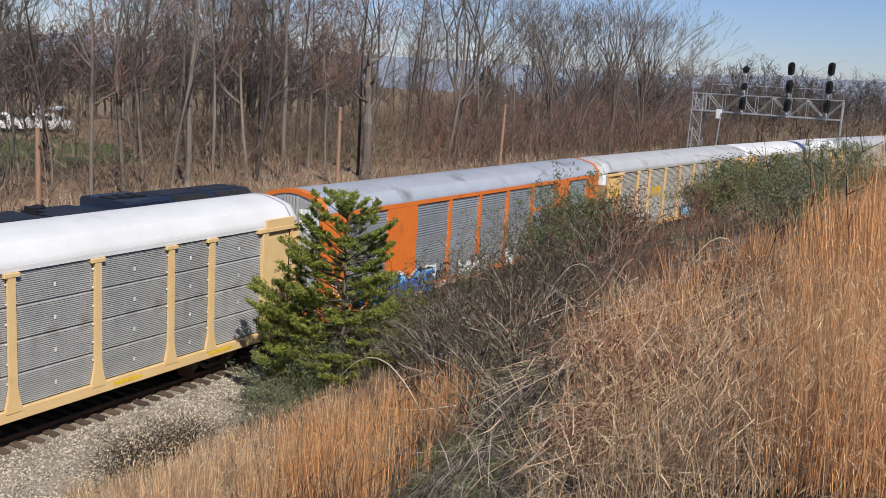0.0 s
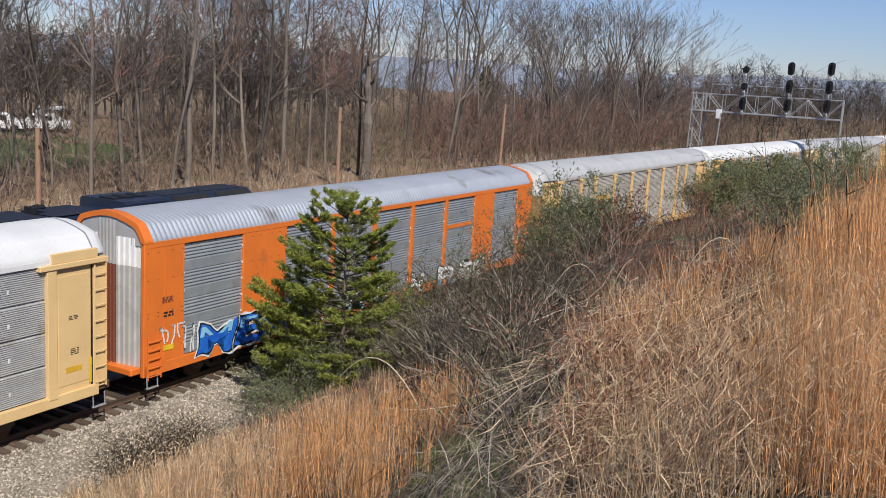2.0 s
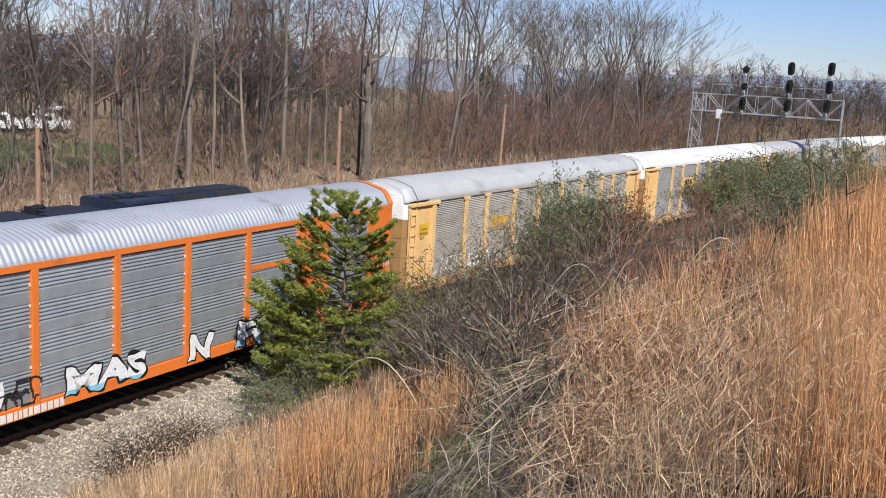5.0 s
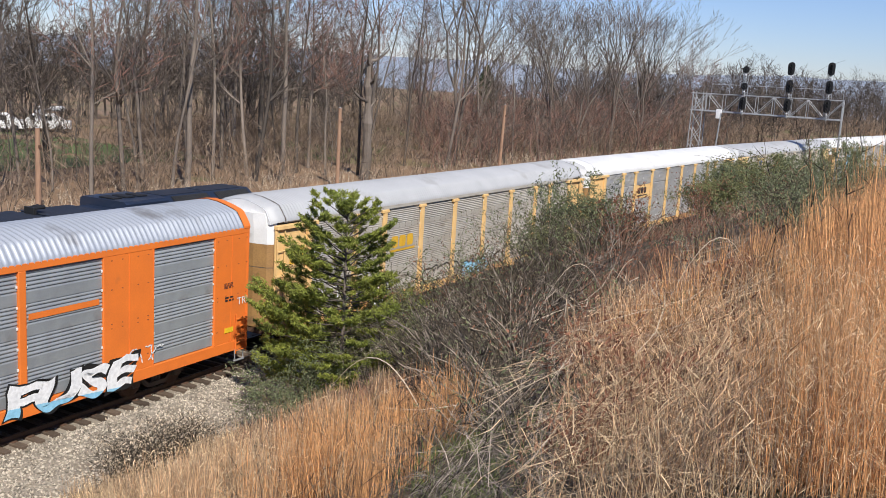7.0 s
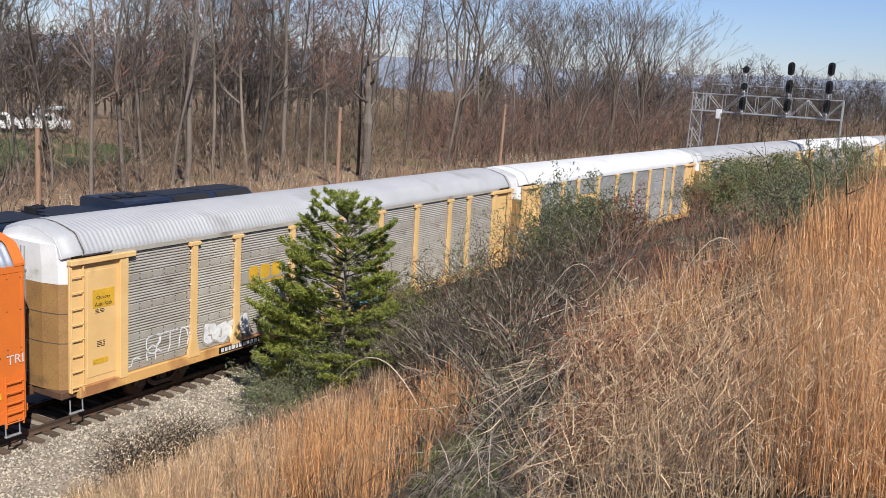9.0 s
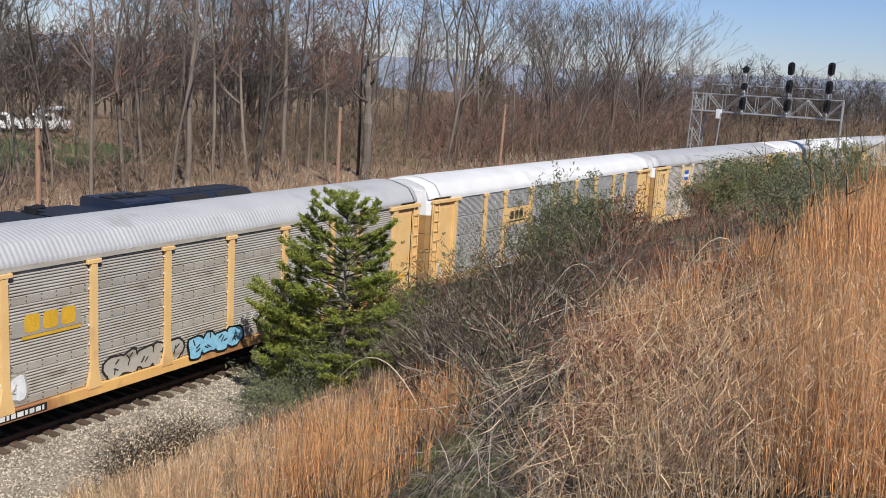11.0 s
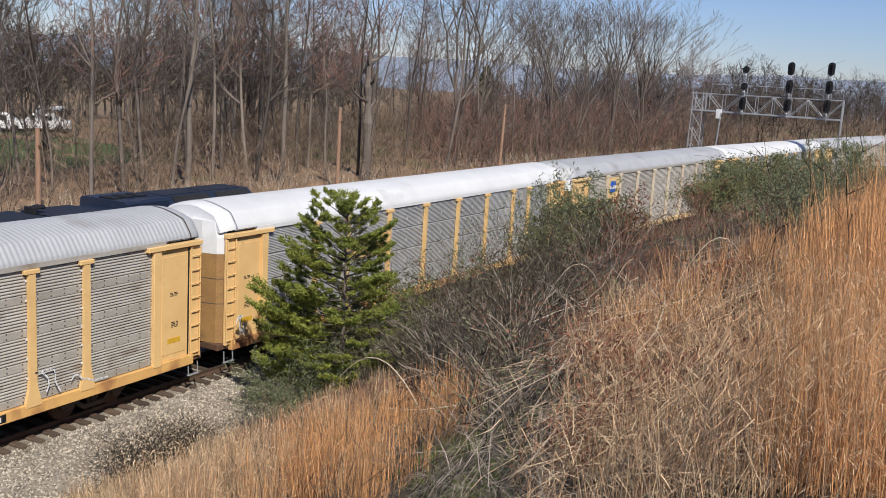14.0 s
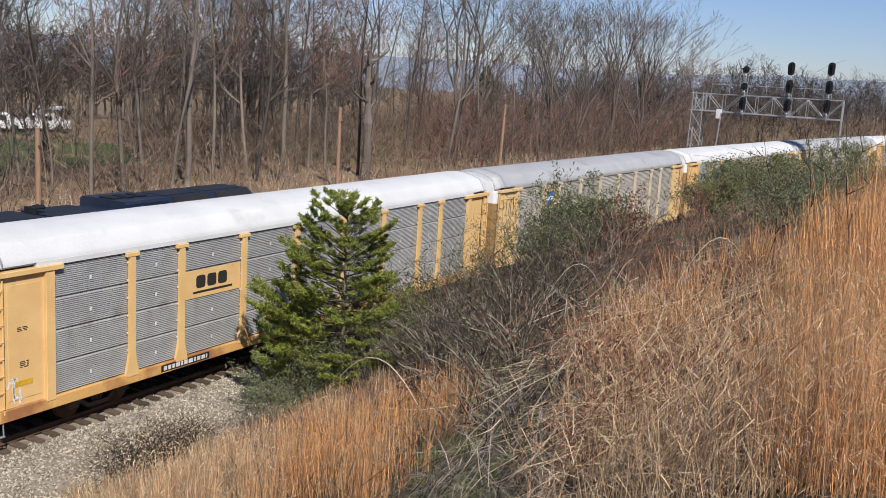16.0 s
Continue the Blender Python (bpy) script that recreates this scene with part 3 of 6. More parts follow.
def throwup(car, x, z, w, h, fill, line, y, seed, n=5, label="", tilt=0.0):
    """Fat overlapping bubble shapes that cannot be read, with an outline behind and strokes on top."""
    r = random.Random(seed)
    base = new("graffiti")
    base.parent = car
    for name, grow, mtl, dy in (("outline", 0.07, line, 0.0), ("filling", 0.0, fill, -0.004)):
        g = Geo()
        rr = random.Random(seed)
        for i in range(n):
            cx, cz = x + w * (i + 0.5) / n, z + h * 0.5 + rr.uniform(-0.08, 0.08) * h
            sx, sz = w / n * rr.uniform(0.5, 0.62) + grow, h * rr.uniform(0.42, 0.52) + grow
            k = 18
            ph = rr.uniform(0, 6)
            ring = []
            for j in range(k):
                t = 2 * math.pi * j / k
                q = 1 + 0.10 * math.sin(3 * t + ph) + 0.07 * math.sin(5 * t + ph * 2)
                ca, sa = math.cos(t), math.sin(t)
                ring.append((cx + sx * q * math.copysign(abs(ca) ** 0.7, ca), y + dy - 0.0006 * i, cz + sz * q * math.copysign(abs(sa) ** 0.7, sa)))
            g.add(ring, [tuple(range(k))])
        p = part(name, g, mtl, base)
    strokes = []
    for i in range(n):
        cx, cz = x + w * (i + 0.5) / n, z + h * 0.5
        for k in range(3):
            t = r.uniform(0, 6.28)
            a = (cx + r.uniform(-0.12, 0.12) * w / n, cz + r.uniform(-0.25, 0.25) * h)
            b = (a[0] + math.cos(t) * 0.3 * w / n, a[1] + math.sin(t) * 0.3 * h)
            strokes.append((a[0], y - 0.012, a[1], b[0], y - 0.012, b[1], 0.022, 0.022))
    tagged(part("stroke", sticks("stroke", strokes, line, 4), None, base), kind="stuff")
    if label:
        tagged(base, label)
    return base


def underframe(car, L, material):
    h = L / 2
    g = Geo().box(-h + 0.1, h - 0.1, -1.42, 1.42, 0.92, 1.06)
    g.box(-h + 0.4, h - 0.4, -0.36, 0.36, 0.55, 0.92, 0.02)
    for i in range(14):
        x = -h + 3.6 + i * (L - 7.2) / 13
        g.box(x - 0.06, x + 0.06, -1.4, 1.4, 0.72, 0.93)
    part("underframe", g, M["steel"], car)
    for sx in (-1, 1):
        c = Geo().box(-0.14, 0.14, -0.14, 0.14, 0.72, 0.98, 0.03)
        c.box(-0.9, 0.9, -0.11, 0.11, 0.76, 0.95, 0.02)
        c.box(-0.22, 0.06, -0.24, -0.1, 0.70, 1.0, 0.03)
        cp = part("coupler", c, M["rust"], car)
        cp.matrix_basis = pose(sx * (h + 0.15), 0, 0, 0, 0, 0 if sx < 0 else 180)
        hose = Geo()
        pts = [(0, -0.4, 0.75), (0.1, -0.42, 0.5), (0.28, -0.4, 0.38), (0.45, -0.36, 0.42)]
        for a, b in zip(pts, pts[1:]):
            hose.tube(a, b, 0.025, 0.025, 6)
        part("air_hose", hose, M["black"], car).matrix_basis = pose(sx * (h + 0.05), 0, 0, 0, 0, 180 if sx < 0 else 0)


def interior(car, L, material):
    """Plain inner lining, so that no gap shows daylight."""
    h = L / 2 - 0.25
    g = Geo().box(-h, h, -1.40, 1.40, 1.06, 4.9)
    part("rack_interior", g, M["steel"], car)


def screen_side(car, L, posts, panel_fn, frame_mat, sign):
    """Side screens and posts; sign -1: near side, 1: far side."""
    holder = car
    cache = {}
    for a, b in zip(posts, posts[1:]):
        w = round(b - a - 0.02, 3)
        if w not in cache:
            cache[w] = panel_fn(w)
        p = part("panel", cache[w], None, holder)
        x = a + 0.01 - L / 2
        p.matrix_basis = pose(x, -1.49, 0) if sign < 0 else pose(-x, 1.49, 0, 0, 0, 180)


POSTS = (1.84, 4.75, 6.75, 9.62, 12.45, 15.30, 18.10, 20.95, 22.75, 25.50)


def rack_car(label, frame_mat, roof_mat, panel_mat, tiers=4, rib=0.058, ribbed=0.0, door_style=0, end_mat=None, post_mat=None):
    """A yellow-framed automobile rack car: screens between flared posts, end doors, ladders and a rounded roof."""
    L = 27.3
    h = L / 2
    car = tagged(new("autorack_car"), label, "railway car", "cars of the freight train")
    car.empty_display_size = 0.3
    underframe(car, L, frame_mat)
    interior(car, L, panel_mat)
    part("roof", roof_geo(-h + 0.45, h - 0.45, ribbed, 0.165 if ribbed else 0.235, 0 if ribbed else 1.9), roof_mat, car, "", True)
    for sx in (-1, 1):
        g = Geo()
        secs = []
        for t, k in ((0.0, 1.0), (0.22, 0.985), (0.42, 0.94), (0.52, 0.86)):
            secs.append([(sx * (h - 0.44 + t), y * k, 1.06 + (z - 1.06) * (1 - (1 - k) * 0.18)) for y, z in ROOF])
        g.strip(secs)
        part("roof_end", g, roof_mat, car, "", True)
    for sg in (-1, 1):
        part("side_sill", Geo().box(-h + 0.3, h - 0.3, *sorted((sg * 1.42, sg * 1.58)), 0.74, 1.06, 0.015), M["sill"] if frame_mat == M["yellow"] else frame_mat, car)
        part("roof_rail", Geo().box(-h + 1.5, h - 1.5, *sorted((sg * 1.40, sg * 1.555)), 4.72, 4.88, 0.012), roof_mat if tiers else panel_mat, car)
        fn = (lambda w: panel_mesh(w, 1.07, 4.72, tiers, rib, 0.03, panel_mat)) if tiers else (lambda w: banded_panel(w, 1.07, 4.72, panel_mat, 4, 8, 0.74, 0.034))
        screen_side(car, L, POSTS, fn, frame_mat, sg)
    if not tiers:
        step = (4.72 - 1.07) / 4
        for a, b in zip(POSTS, POSTS[1:]):
            g = Geo()
            n = max(3, int((b - a) / 0.42))
            for t in range(4):
                for dz in (0.07, 0.20):
                    for k in range(n):
                        x = a - h + 0.25 + (b - a - 0.5) * k / (n - 1)
                        z = 1.07 + t * step + dz
                        g.box(x - 0.02, x + 0.02, -1.486, -1.474, z - 0.018, z + 0.018)
            tagged(part("rivets", g, M["steel"], car), kind="stuff")
    else:
        latch = Geo().box(-0.035, 0.035, -0.02, 0, -0.06, 0.06, 0.008).mesh("latch", M["whitetop"])
        step = (4.72 - 1.07) / tiers
        for a, b in zip(POSTS, POSTS[1:]):
            for t in range(tiers):
                part("latch", latch, None, car).matrix_basis = pose((a + b) / 2 - h, -1.485, 1.07 + (t + 0.42) * step)
    bolt = Geo().box(-0.03, 0.03, -0.012, 0, -0.03, 0.03, 0.006).mesh("bracket", M["whitetop"])
    for sg in (-1, 1):
        for i, s in enumerate(POSTS[1:-1]):
            g = Geo()
            x = s - h
            front, back = sg * 1.60, sg * 1.50
            secs = []
            for z, w in ((0.98, 0.24), (1.1, 0.24), (1.45, 0.15), (1.7, 0.115), (4.62, 0.105)):
                secs.append([(x - w, back, z), (x - w, front, z), (x + w, front, z), (x + w, back, z)])
            g.strip(secs, True, True)
            g.box(x - 0.24, x + 0.24, *sorted((sg * 1.50, sg * 1.62)), 4.60, 4.72, 0.012)
            po = part("post", g, post_mat or frame_mat, car)
            if sg < 0:
                for sx in (-1, 1):
                    for k in range(7):
                        part("bracket", bolt, None, po).matrix_basis = pose(x + sx * 0.15, -1.525, 1.25 + k * 0.53)
    for sx in (-1, 1):
        for sg in (-1, 1):
            # corner: door jamb post, door leaf, header, ladder panel
            def bx(a, b):
                return sorted((sx * (h - a), sx * (h - b)))
            part("corner_post", Geo().box(*bx(1.74, 2.04), *sorted((sg * 1.44, sg * 1.60)), 0.98, 4.66, 0.012), frame_mat, car)
            leaf = Geo().box(*bx(0.50, 1.76), *sorted((sg * 1.45, sg * 1.50)), 1.06, 4.56, 0.008)
            leaf.box(*bx(0.62, 1.64), *sorted((sg * 1.50, sg * 1.515)), 1.25, 4.36, 0.008)
            part("side_door", leaf, frame_mat, car)
            # solid black strip, stands in for the shade inside the slot beside the door
            part("door_gap", Geo().box(*bx(0.462, 0.53), *sorted((sg * 1.46, sg * 1.507)), 1.08, 4.54), M["black"], car)
            part("door_header", Geo().box(*bx(0.0, 2.3), *sorted((sg * 1.42, sg * 1.64)), 4.60, 4.75, 0.015), frame_mat, car)
            part("ladder_panel", Geo().box(*bx(0.02, 0.46), *sorted((sg * 1.44, sg * 1.52)), 0.95, 4.62, 0.01), frame_mat, car)
        x0, x1 = sorted((sx * (h - 0.04), sx * (h - 0.44)))
        ladder(car, x0, x1, -1.50, 0.95, 4.55, frame_mat, 8)
        stirrup(car, x0 - 0.02, -1.50, M["galvpost"])
        # end doors: a shallow bay of flat facets
        em = end_mat or M["brownend"]
        bay = ((-1.46, 0.0), (-1.22, 0.26), (-0.72, 0.40), (-0.03, 0.43), (0.03, 0.43), (0.72, 0.40), (1.22, 0.26), (1.46, 0.0))
        for nm, z0, z1, mm in (("end_door", 1.02, 4.05, em), ("end_door_top", 4.054, 5.14, M["whitetop"])):
            g = Geo().strip([[(sx * (h - 0.15 + b), a * (1 if z < 4.6 else 0.9), z) for a, b in bay] for z in (z0, (z0 + z1) / 2, z1)])
            g.add([(sx * (h - 0.15 + b), a * (1 if z1 < 4.6 else 0.9), z1) for a, b in bay] , [tuple(range(8))])
            part(nm, g, mm, car)
        for zz in (2.35, 3.2):
            g = Geo().strip([[(sx * (h - 0.146 + b), a, z) for a, b in bay] for z in (zz, zz + 0.03)])
            part("door_seam", g, M["steel"], car)
        part("roof_flashing", Geo().strip([[(sx * (h - 0.50 + d), y * 1.004, z + 0.012) for y, z in ROOF] for d in (0.0, 0.05)]), M["steel"] if door_style else M["galvpost"], car)
        rod = Geo()
        for yy in (-0.08, 0.08):
            rod.tube((sx * (h + 0.30), yy, 1.1), (sx * (h + 0.30), yy, 5.0), 0.02, 0.02, 8)
        for zz in (1.4, 2.3, 3.2, 4.3):
            rod.box(*sorted((sx * (h + 0.25), sx * (h + 0.33))), -0.14, 0.14, zz, zz + 0.06)
        part("lock_rod", rod, M["galvpost"], car)
        end = Geo().box(*sorted((sx * (h - 0.5), sx * (h + 0.22))), -1.44, 1.44, 0.78, 1.02, 0.03)
        part("end_sill", end, M["rust"], car)
        part("end_cap", Geo().strip([[(sx * (h + 0.1), y * 0.86, 1.06 + (z - 1.06) * 0.975) for y, z in ROOF], [(sx * (h - 0.4), y * 0.86, 1.06 + (z - 1.06) * 0.975) for y, z in ROOF]]), M["whitetop"], car)
        gable = [(sx * (h + 0.09), y * 0.86, 1.06 + (z - 1.06) * 0.975) for y, z in ROOF]
        part("end_gable", Geo().add(gable + [(p[0] - sx * 0.03, p[1], p[2]) for p in gable], [tuple(range(len(gable))), tuple(range(2 * len(gable) - 1, len(gable) - 1, -1))]), M["whitetop"], car)
        bars(car, sx * (h - 1.1) - 0.2, 3.1, 0.36, 0.13, 3, M["marking"], -1.5155, 3)
        bars(car, sx * (h - 1.1) - 0.14, 2.1, 0.28, 0.2, 4, M["marking"], -1.5155, 5)
        plate(car, "notice", sx * (h - 1.1) - 0.3, 1.6, 0.55, 0.16, M["gyellow"], -1.515)
    for x in (-h + 3.9, h - 3.9):
        bogie(car, x)
    plate(car, "mark_board", -h + 5.9, 0.79, 2.1, 0.22, M["black"], -1.58)
    bars(car, -h + 6.0, 0.83, 1.9, 0.24, 1, M["whitemark"], -1.586, 9)
    return car


def orange_car():
    L, h = 26.8, 13.4
    O, P = M["orange"], M["galvblue"]
    car = tagged(new("autorack_car"), "orange painted autorack car with grey screens and blue graffiti", "railway car", "cars of the freight train")
    underframe(car, L, O)
    interior(car, L, P)
    part("roof", roof_geo(-h + 0.28, h - 0.28, 0.026, 0.20), M["galvroof"], car, "bare corrugated galvanised roof", True)
    spans = ((1.62, 4.33), (6.57, 9.25), (9.48, 12.05), (12.28, 14.9), (15.13, 17.75), (17.98, 20.55), (22.5, 25.15))
    solids = ((0.0, 1.62), (4.33, 6.57), (20.55, 22.5), (25.15, 26.8))
    bolt = Geo().box(-0.035, 0.035, -0.012, 0, -0.04, 0.04, 0.008).mesh("bracket", M["whitemark"])
    for sg in (-1, 1):
        part("side_sill", Geo().box(-h, h, *sorted((sg * 1.42, sg * 1.55)), 0.72, 1.08, 0.015), O, car)
        part("roof_rail", Geo().box(-h, h, *sorted((sg * 1.42, sg * 1.555)), 4.70, 4.90, 0.012), O, car)
        for a, b in spans:
            fn = banded_panel(b - a, 1.09, 4.69, P, 4, 5, 0.60, 0.026)
            p = part("panel", fn, None, car)
            p.matrix_basis = pose(a - h, -1.49, 0) if sg < 0 else pose(h - a, 1.49, 0, 0, 0, 180)
            if sg < 0:
                for e in (a + 0.02, b - 0.02):
                    for k in range(6):
                        part("bracket", bolt, None, p).matrix_basis = pose(e - a, -0.01, 1.5 + k * 0.56)
        for a, b in zip(spans[1:-1], spans[2:-1]):
            part("post", Geo().box(a[1] - h, b[0] - h, *sorted((sg * 1.44, sg * 1.56)), 1.08, 4.70, 0.012), O, car)
        for a, b in solids:
            g = Geo().box(a - h, b - h, *sorted((sg * 1.44, sg * 1.545)), 1.08, 4.70, 0.01)
            m = (a + b) / 2 - h
            sp = part("solid_panel", g, O, car)
            for k in (a - h + 0.02, m - 0.015, b - h - 0.05):
                part("seam_strip", Geo().box(k, k + 0.03, *sorted((sg * 1.545, sg * 1.56)), 1.08, 4.70), O, sp)
            if sg < 0:
                v = Geo()
                for kx in (-0.7, -0.3, 0.3, 0.7):
                    if abs(kx) < (b - a) / 2 - 0.1:
                        for kz in (1.5, 2.55, 2.68, 3.7, 4.55):
                            v.box(m + kx, m + kx + 0.05, -1.552, -1.545, kz, kz + 0.025)
                tagged(part("vent_slots", v, M["oxide"], sp), kind="stuff")
    for sx in (-1, 1):
        rim = Geo()
        rim.strip([[(sx * (h - 0.30), y * 1.012, 4.86 + (z - 4.86) * 1.03 + 0.012) for y, z in ROOF], [(sx * (h + 0.03), y * 1.012, 4.86 + (z - 4.86) * 1.03 + 0.012) for y, z in ROOF],
                   [(sx * (h + 0.03), y * 0.93, 1.0 + (z - 1.0) * 0.972) for y, z in ROOF]])
        gable = [(sx * (h - 0.02), y * 0.94, 1.0 + (z - 1.0) * 0.974) for y, z in ROOF]
        part("end_gable", Geo().add(gable + [(p[0] - sx * 0.03, p[1], p[2]) for p in gable], [tuple(range(len(gable))), tuple(range(2 * len(gable) - 1, len(gable) - 1, -1))]), M["galv"], car)
        part("end_arch", rim, O, car)
        for sg in (-1, 1):
            part("corner_post", Geo().box(*sorted((sx * (h - 0.1), sx * (h + 0.03))), *sorted((sg * 1.40, sg * 1.55)), 0.72, 4.9, 0.015), O, car)
        for nm, y0, y1, z0, z1, mm in (("end_door", -1.40, -0.42, 1.0, 4.1, M["galv"]), ("end_door_top", -1.40, -0.42, 4.104, 4.98, M["whitetop"]),
                                       ("end_door", -0.40, 0.36, 1.0, 4.1, M["oxide"]), ("end_door_top", -0.40, 0.36, 4.104, 5.45, M["galv"]),
                                       ("end_door", 0.38, 1.40, 1.0, 4.1, M["galv"]), ("end_door_top", 0.38, 1.40, 4.104, 4.98, M["whitetop"])):
            g = Geo()
            n = 5
            prof = []
            for i in range(n):
                a, b = y0 + (y1 - y0) * i / n, y0 + (y1 - y0) * (i + 1) / n
                prof += [(a, 0.0), (a + (b - a) * 0.45, 0.0), (a + (b - a) * 0.55, 0.05), (b - 0.01, 0.05)]
            bow = lambda y: 0.16 * (1 - (y / 1.3) ** 2)
            g.strip([[(sx * (h - 0.1 + d + bow(y)), y, z) for y, d in prof] for z in (z0, z1)])
            part(nm, g, mm, car)
        part("end_sill", Geo().box(*sorted((sx * (h - 0.5), sx * (h + 0.3))), -1.3, 1.3, 0.78, 1.0, 0.03), O, car)
        x0, x1 = sorted((sx * (h - 0.10), sx * (h - 0.62)))
        ladder(car, x0, x1, -1.53, 0.62, 2.0, O, 5)
        stirrup(car, x0, -1.55, M["galvpost"])
        bars(car, sx * (h - 0.95) - 0.25, 2.95, 0.45, 0.2, 4, M["oxide"], -1.561, 4)
        bars(car, sx * (h - 0.95) - 0.2, 2.5, 0.42, 0.2, 2, M["marking"], -1.561, 6)
        plate(car, "notice", sx * (h - 0.95) - 0.2, 1.42, 0.42, 0.17, M["saffron"], -1.56)
    bars(car, -h + 8.05, 0.76, 2.2, 0.42, 1, M["whitemark"], -1.552, 12)
    letters(car, "lettering", "TRI", h - 0.55, 2.30, 0.5, 0.24, M["whitemark"], -1.563)
    # sprayed words
    gr = part("graffiti", text_mesh("MEME", M["gwhite"], 6.3, 1.18, 0.004, 0.085, 0.12), None, car, "blue graffiti letters with a white outline")
    gr.matrix_basis = pose(2.05 - h, -1.563, 0.80, 0, 1.2, 0)
    dk = part("outline", text_mesh("MEME", M["black"], 6.16, 1.06, 0.004, 0.062, 0.12), None, gr)
    dk.matrix_basis = pose(0.07, -0.005, 0.06)
    fl = part("filling", text_mesh("MEME", M["gblue"], 6.04, 0.95, 0.004, 0.04, 0.12), None, gr)
    fl.matrix_basis = pose(0.13, -0.010, 0.115)
    glow = text_mesh("MEME", M["gcyan"], 6.04, 0.95, 0.004, -0.012, 0.12)
    bm = bmesh.new()
    bm.from_mesh(glow)
    bmesh.ops.bisect_plane(bm, geom=bm.verts[:] + bm.edges[:] + bm.faces[:], plane_co=(0, 0, 0.62), plane_no=(0, 0, -1), clear_outer=True)
    bm.to_mesh(glow)
    bm.free()
    part("highlight", glow, None, gr).matrix_basis = pose(0.13, -0.0145, 0.10)
    scrawl(car, 0.72 - h, 1.55, 0.7, 0.62, M["gwhite"], -1.566, 11, 4, 0.028)
    scrawl(car, 1.66 - h, 1.15, 0.45, 0.9, M["gwhite"], -1.566, 21, 3, 0.03)
    scrawl(car, 8.4 - h, 1.1, 1.1, 0.7, M["marking"], -1.566, 31, 5, 0.03)
    ms = part("graffiti", text_mesh("MAS", M["black"], 3.1, 0.90, 0.004, 0.085, 0.08), None, car, "white and pale blue graffiti letters")
    ms.matrix_basis = pose(10.2 - h, -1.566, 0.88, 0, 0.6, 0)
    part("filling", text_mesh("MAS", M["gwhite"], 2.98, 0.79, 0.004, 0.05, 0.08), None, ms).matrix_basis = pose(0.06, -0.005, 0.055)
    low = text_mesh("MAS", M["gcyan"], 2.98, 0.79, 0.004, 0.05, 0.08)
    bm = bmesh.new()
    bm.from_mesh(low)
    bmesh.ops.bisect_plane(bm, geom=bm.verts[:] + bm.edges[:] + bm.faces[:], plane_co=(0, 0, 0.2), plane_no=(0.05, 0, 1), clear_outer=True)
    bm.to_mesh(low)
    bm.free()
    part("shade_band", low, None, ms).matrix_basis = pose(0.06, -0.0095, 0.055)
    fu = part("graffiti", text_mesh("FUSE", M["black"], 4.75, 1.02, 0.004, 0.085, 0.15), None, car, "white and pale blue graffiti letters")
    fu.matrix_basis = pose(17.15 - h, -1.563, 0.70, 0, 0.6, 0)
    f2 = part("filling", text_mesh("FUSE", M["gwhite"], 4.62, 0.91, 0.004, 0.05, 0.15), None, fu)
    f2.matrix_basis = pose(0.065, -0.005, 0.055)
    low = text_mesh("FUSE", M["gcyan"], 4.62, 0.91, 0.004, 0.05, 0.15)
    bm = bmesh.new()
    bm.from_mesh(low)
    bmesh.ops.bisect_plane(bm, geom=bm.verts[:] + bm.edges[:] + bm.faces[:], plane_co=(0, 0, 0.34), plane_no=(0.08, 0, 1), clear_outer=True)
    bm.to_mesh(low)
    bm.free()
    part("shade_band", low, None, fu).matrix_basis = pose(0.065, -0.0095, 0.055)
    nn = part("graffiti", text_mesh("N", M["black"], 1.25, 0.95, 0.004, 0.085, 0.15), None, car, "white and pale blue graffiti letter")
    nn.matrix_basis = pose(14.95 - h, -1.563, 0.76, 0, 0.6, 0)
    part("filling", text_mesh("N", M["gwhite"], 1.14, 0.84, 0.004, 0.05, 0.15), None, nn).matrix_basis = pose(0.055, -0.005, 0.055)
    scrawl(car, 21.95 - h, 1.25, 0.5, 0.5, M["gwhite"], -1.566, 41, 3, 0.02)
    plate(car, "bent_strip", 17.98 - h + 0.1, 3.35, 2.35, 0.17, O, -1.50, "loose orange strip")
    for x in (-h + 3.7, h - 3.7):
        bogie(car, x)
    return car


cars = []
# cars from the head of the train backwards; s is the place along the line at 0 s of the car's middle
C0 = rack_car("beige-framed autorack car with a white roof and grey screens", M["beige"], M["white"], M["galv"])
for sx in (-1, 1):
    part("end_fascia", Geo().box(*sorted((sx * 11.75, sx * 13.3)), -1.60, -1.50, 4.752, 5.03, 0.012), M["beige"], C0)
plate(C0, "safety_stripe", 13.65 - 0.62, 1.15, 0.09, 0.75, M["saffron"], -1.53)
for x in (-6.5, -1.0, 5.0, 9.0):
    plate(C0, "reflector", x, 0.86, 1.1, 0.1, M["saffron"], -1.583)
C1 = orange_car()
C2 = rack_car("weathered yellow autorack car with a ribbed grey roof", M["yellow"], M["duskroof"], M["galvtan"], 0, 0.075, 0.014, 1)
h = 13.65
logo = plate(C2, "logo_panel", 7.0 - h, 2.95, 2.2, 0.42, M["galvtan"], -1.50)
blocks(C2, 7.35 - h, 3.02, 1.75, 0.5, 3, M["gyellow"], -1.507)
plate(C2, "logo_bar", 7.3 - h, 2.85, 1.9, 0.09, M["gyellow"], -1.50)
sg_ = plate(C2, "notice", 0.80 - h, 3.25, 0.78, 0.54, M["gyellow"], -1.516, "yellow sign with dark words")
letters(C2, "lettering", "Quality", 0.93 - h, 3.48, 0.5, 0.12, M["marking"], -1.523)
letters(C2, "lettering", "Auto Rack", 0.88 - h, 3.30, 0.62, 0.12, M["marking"], -1.523)
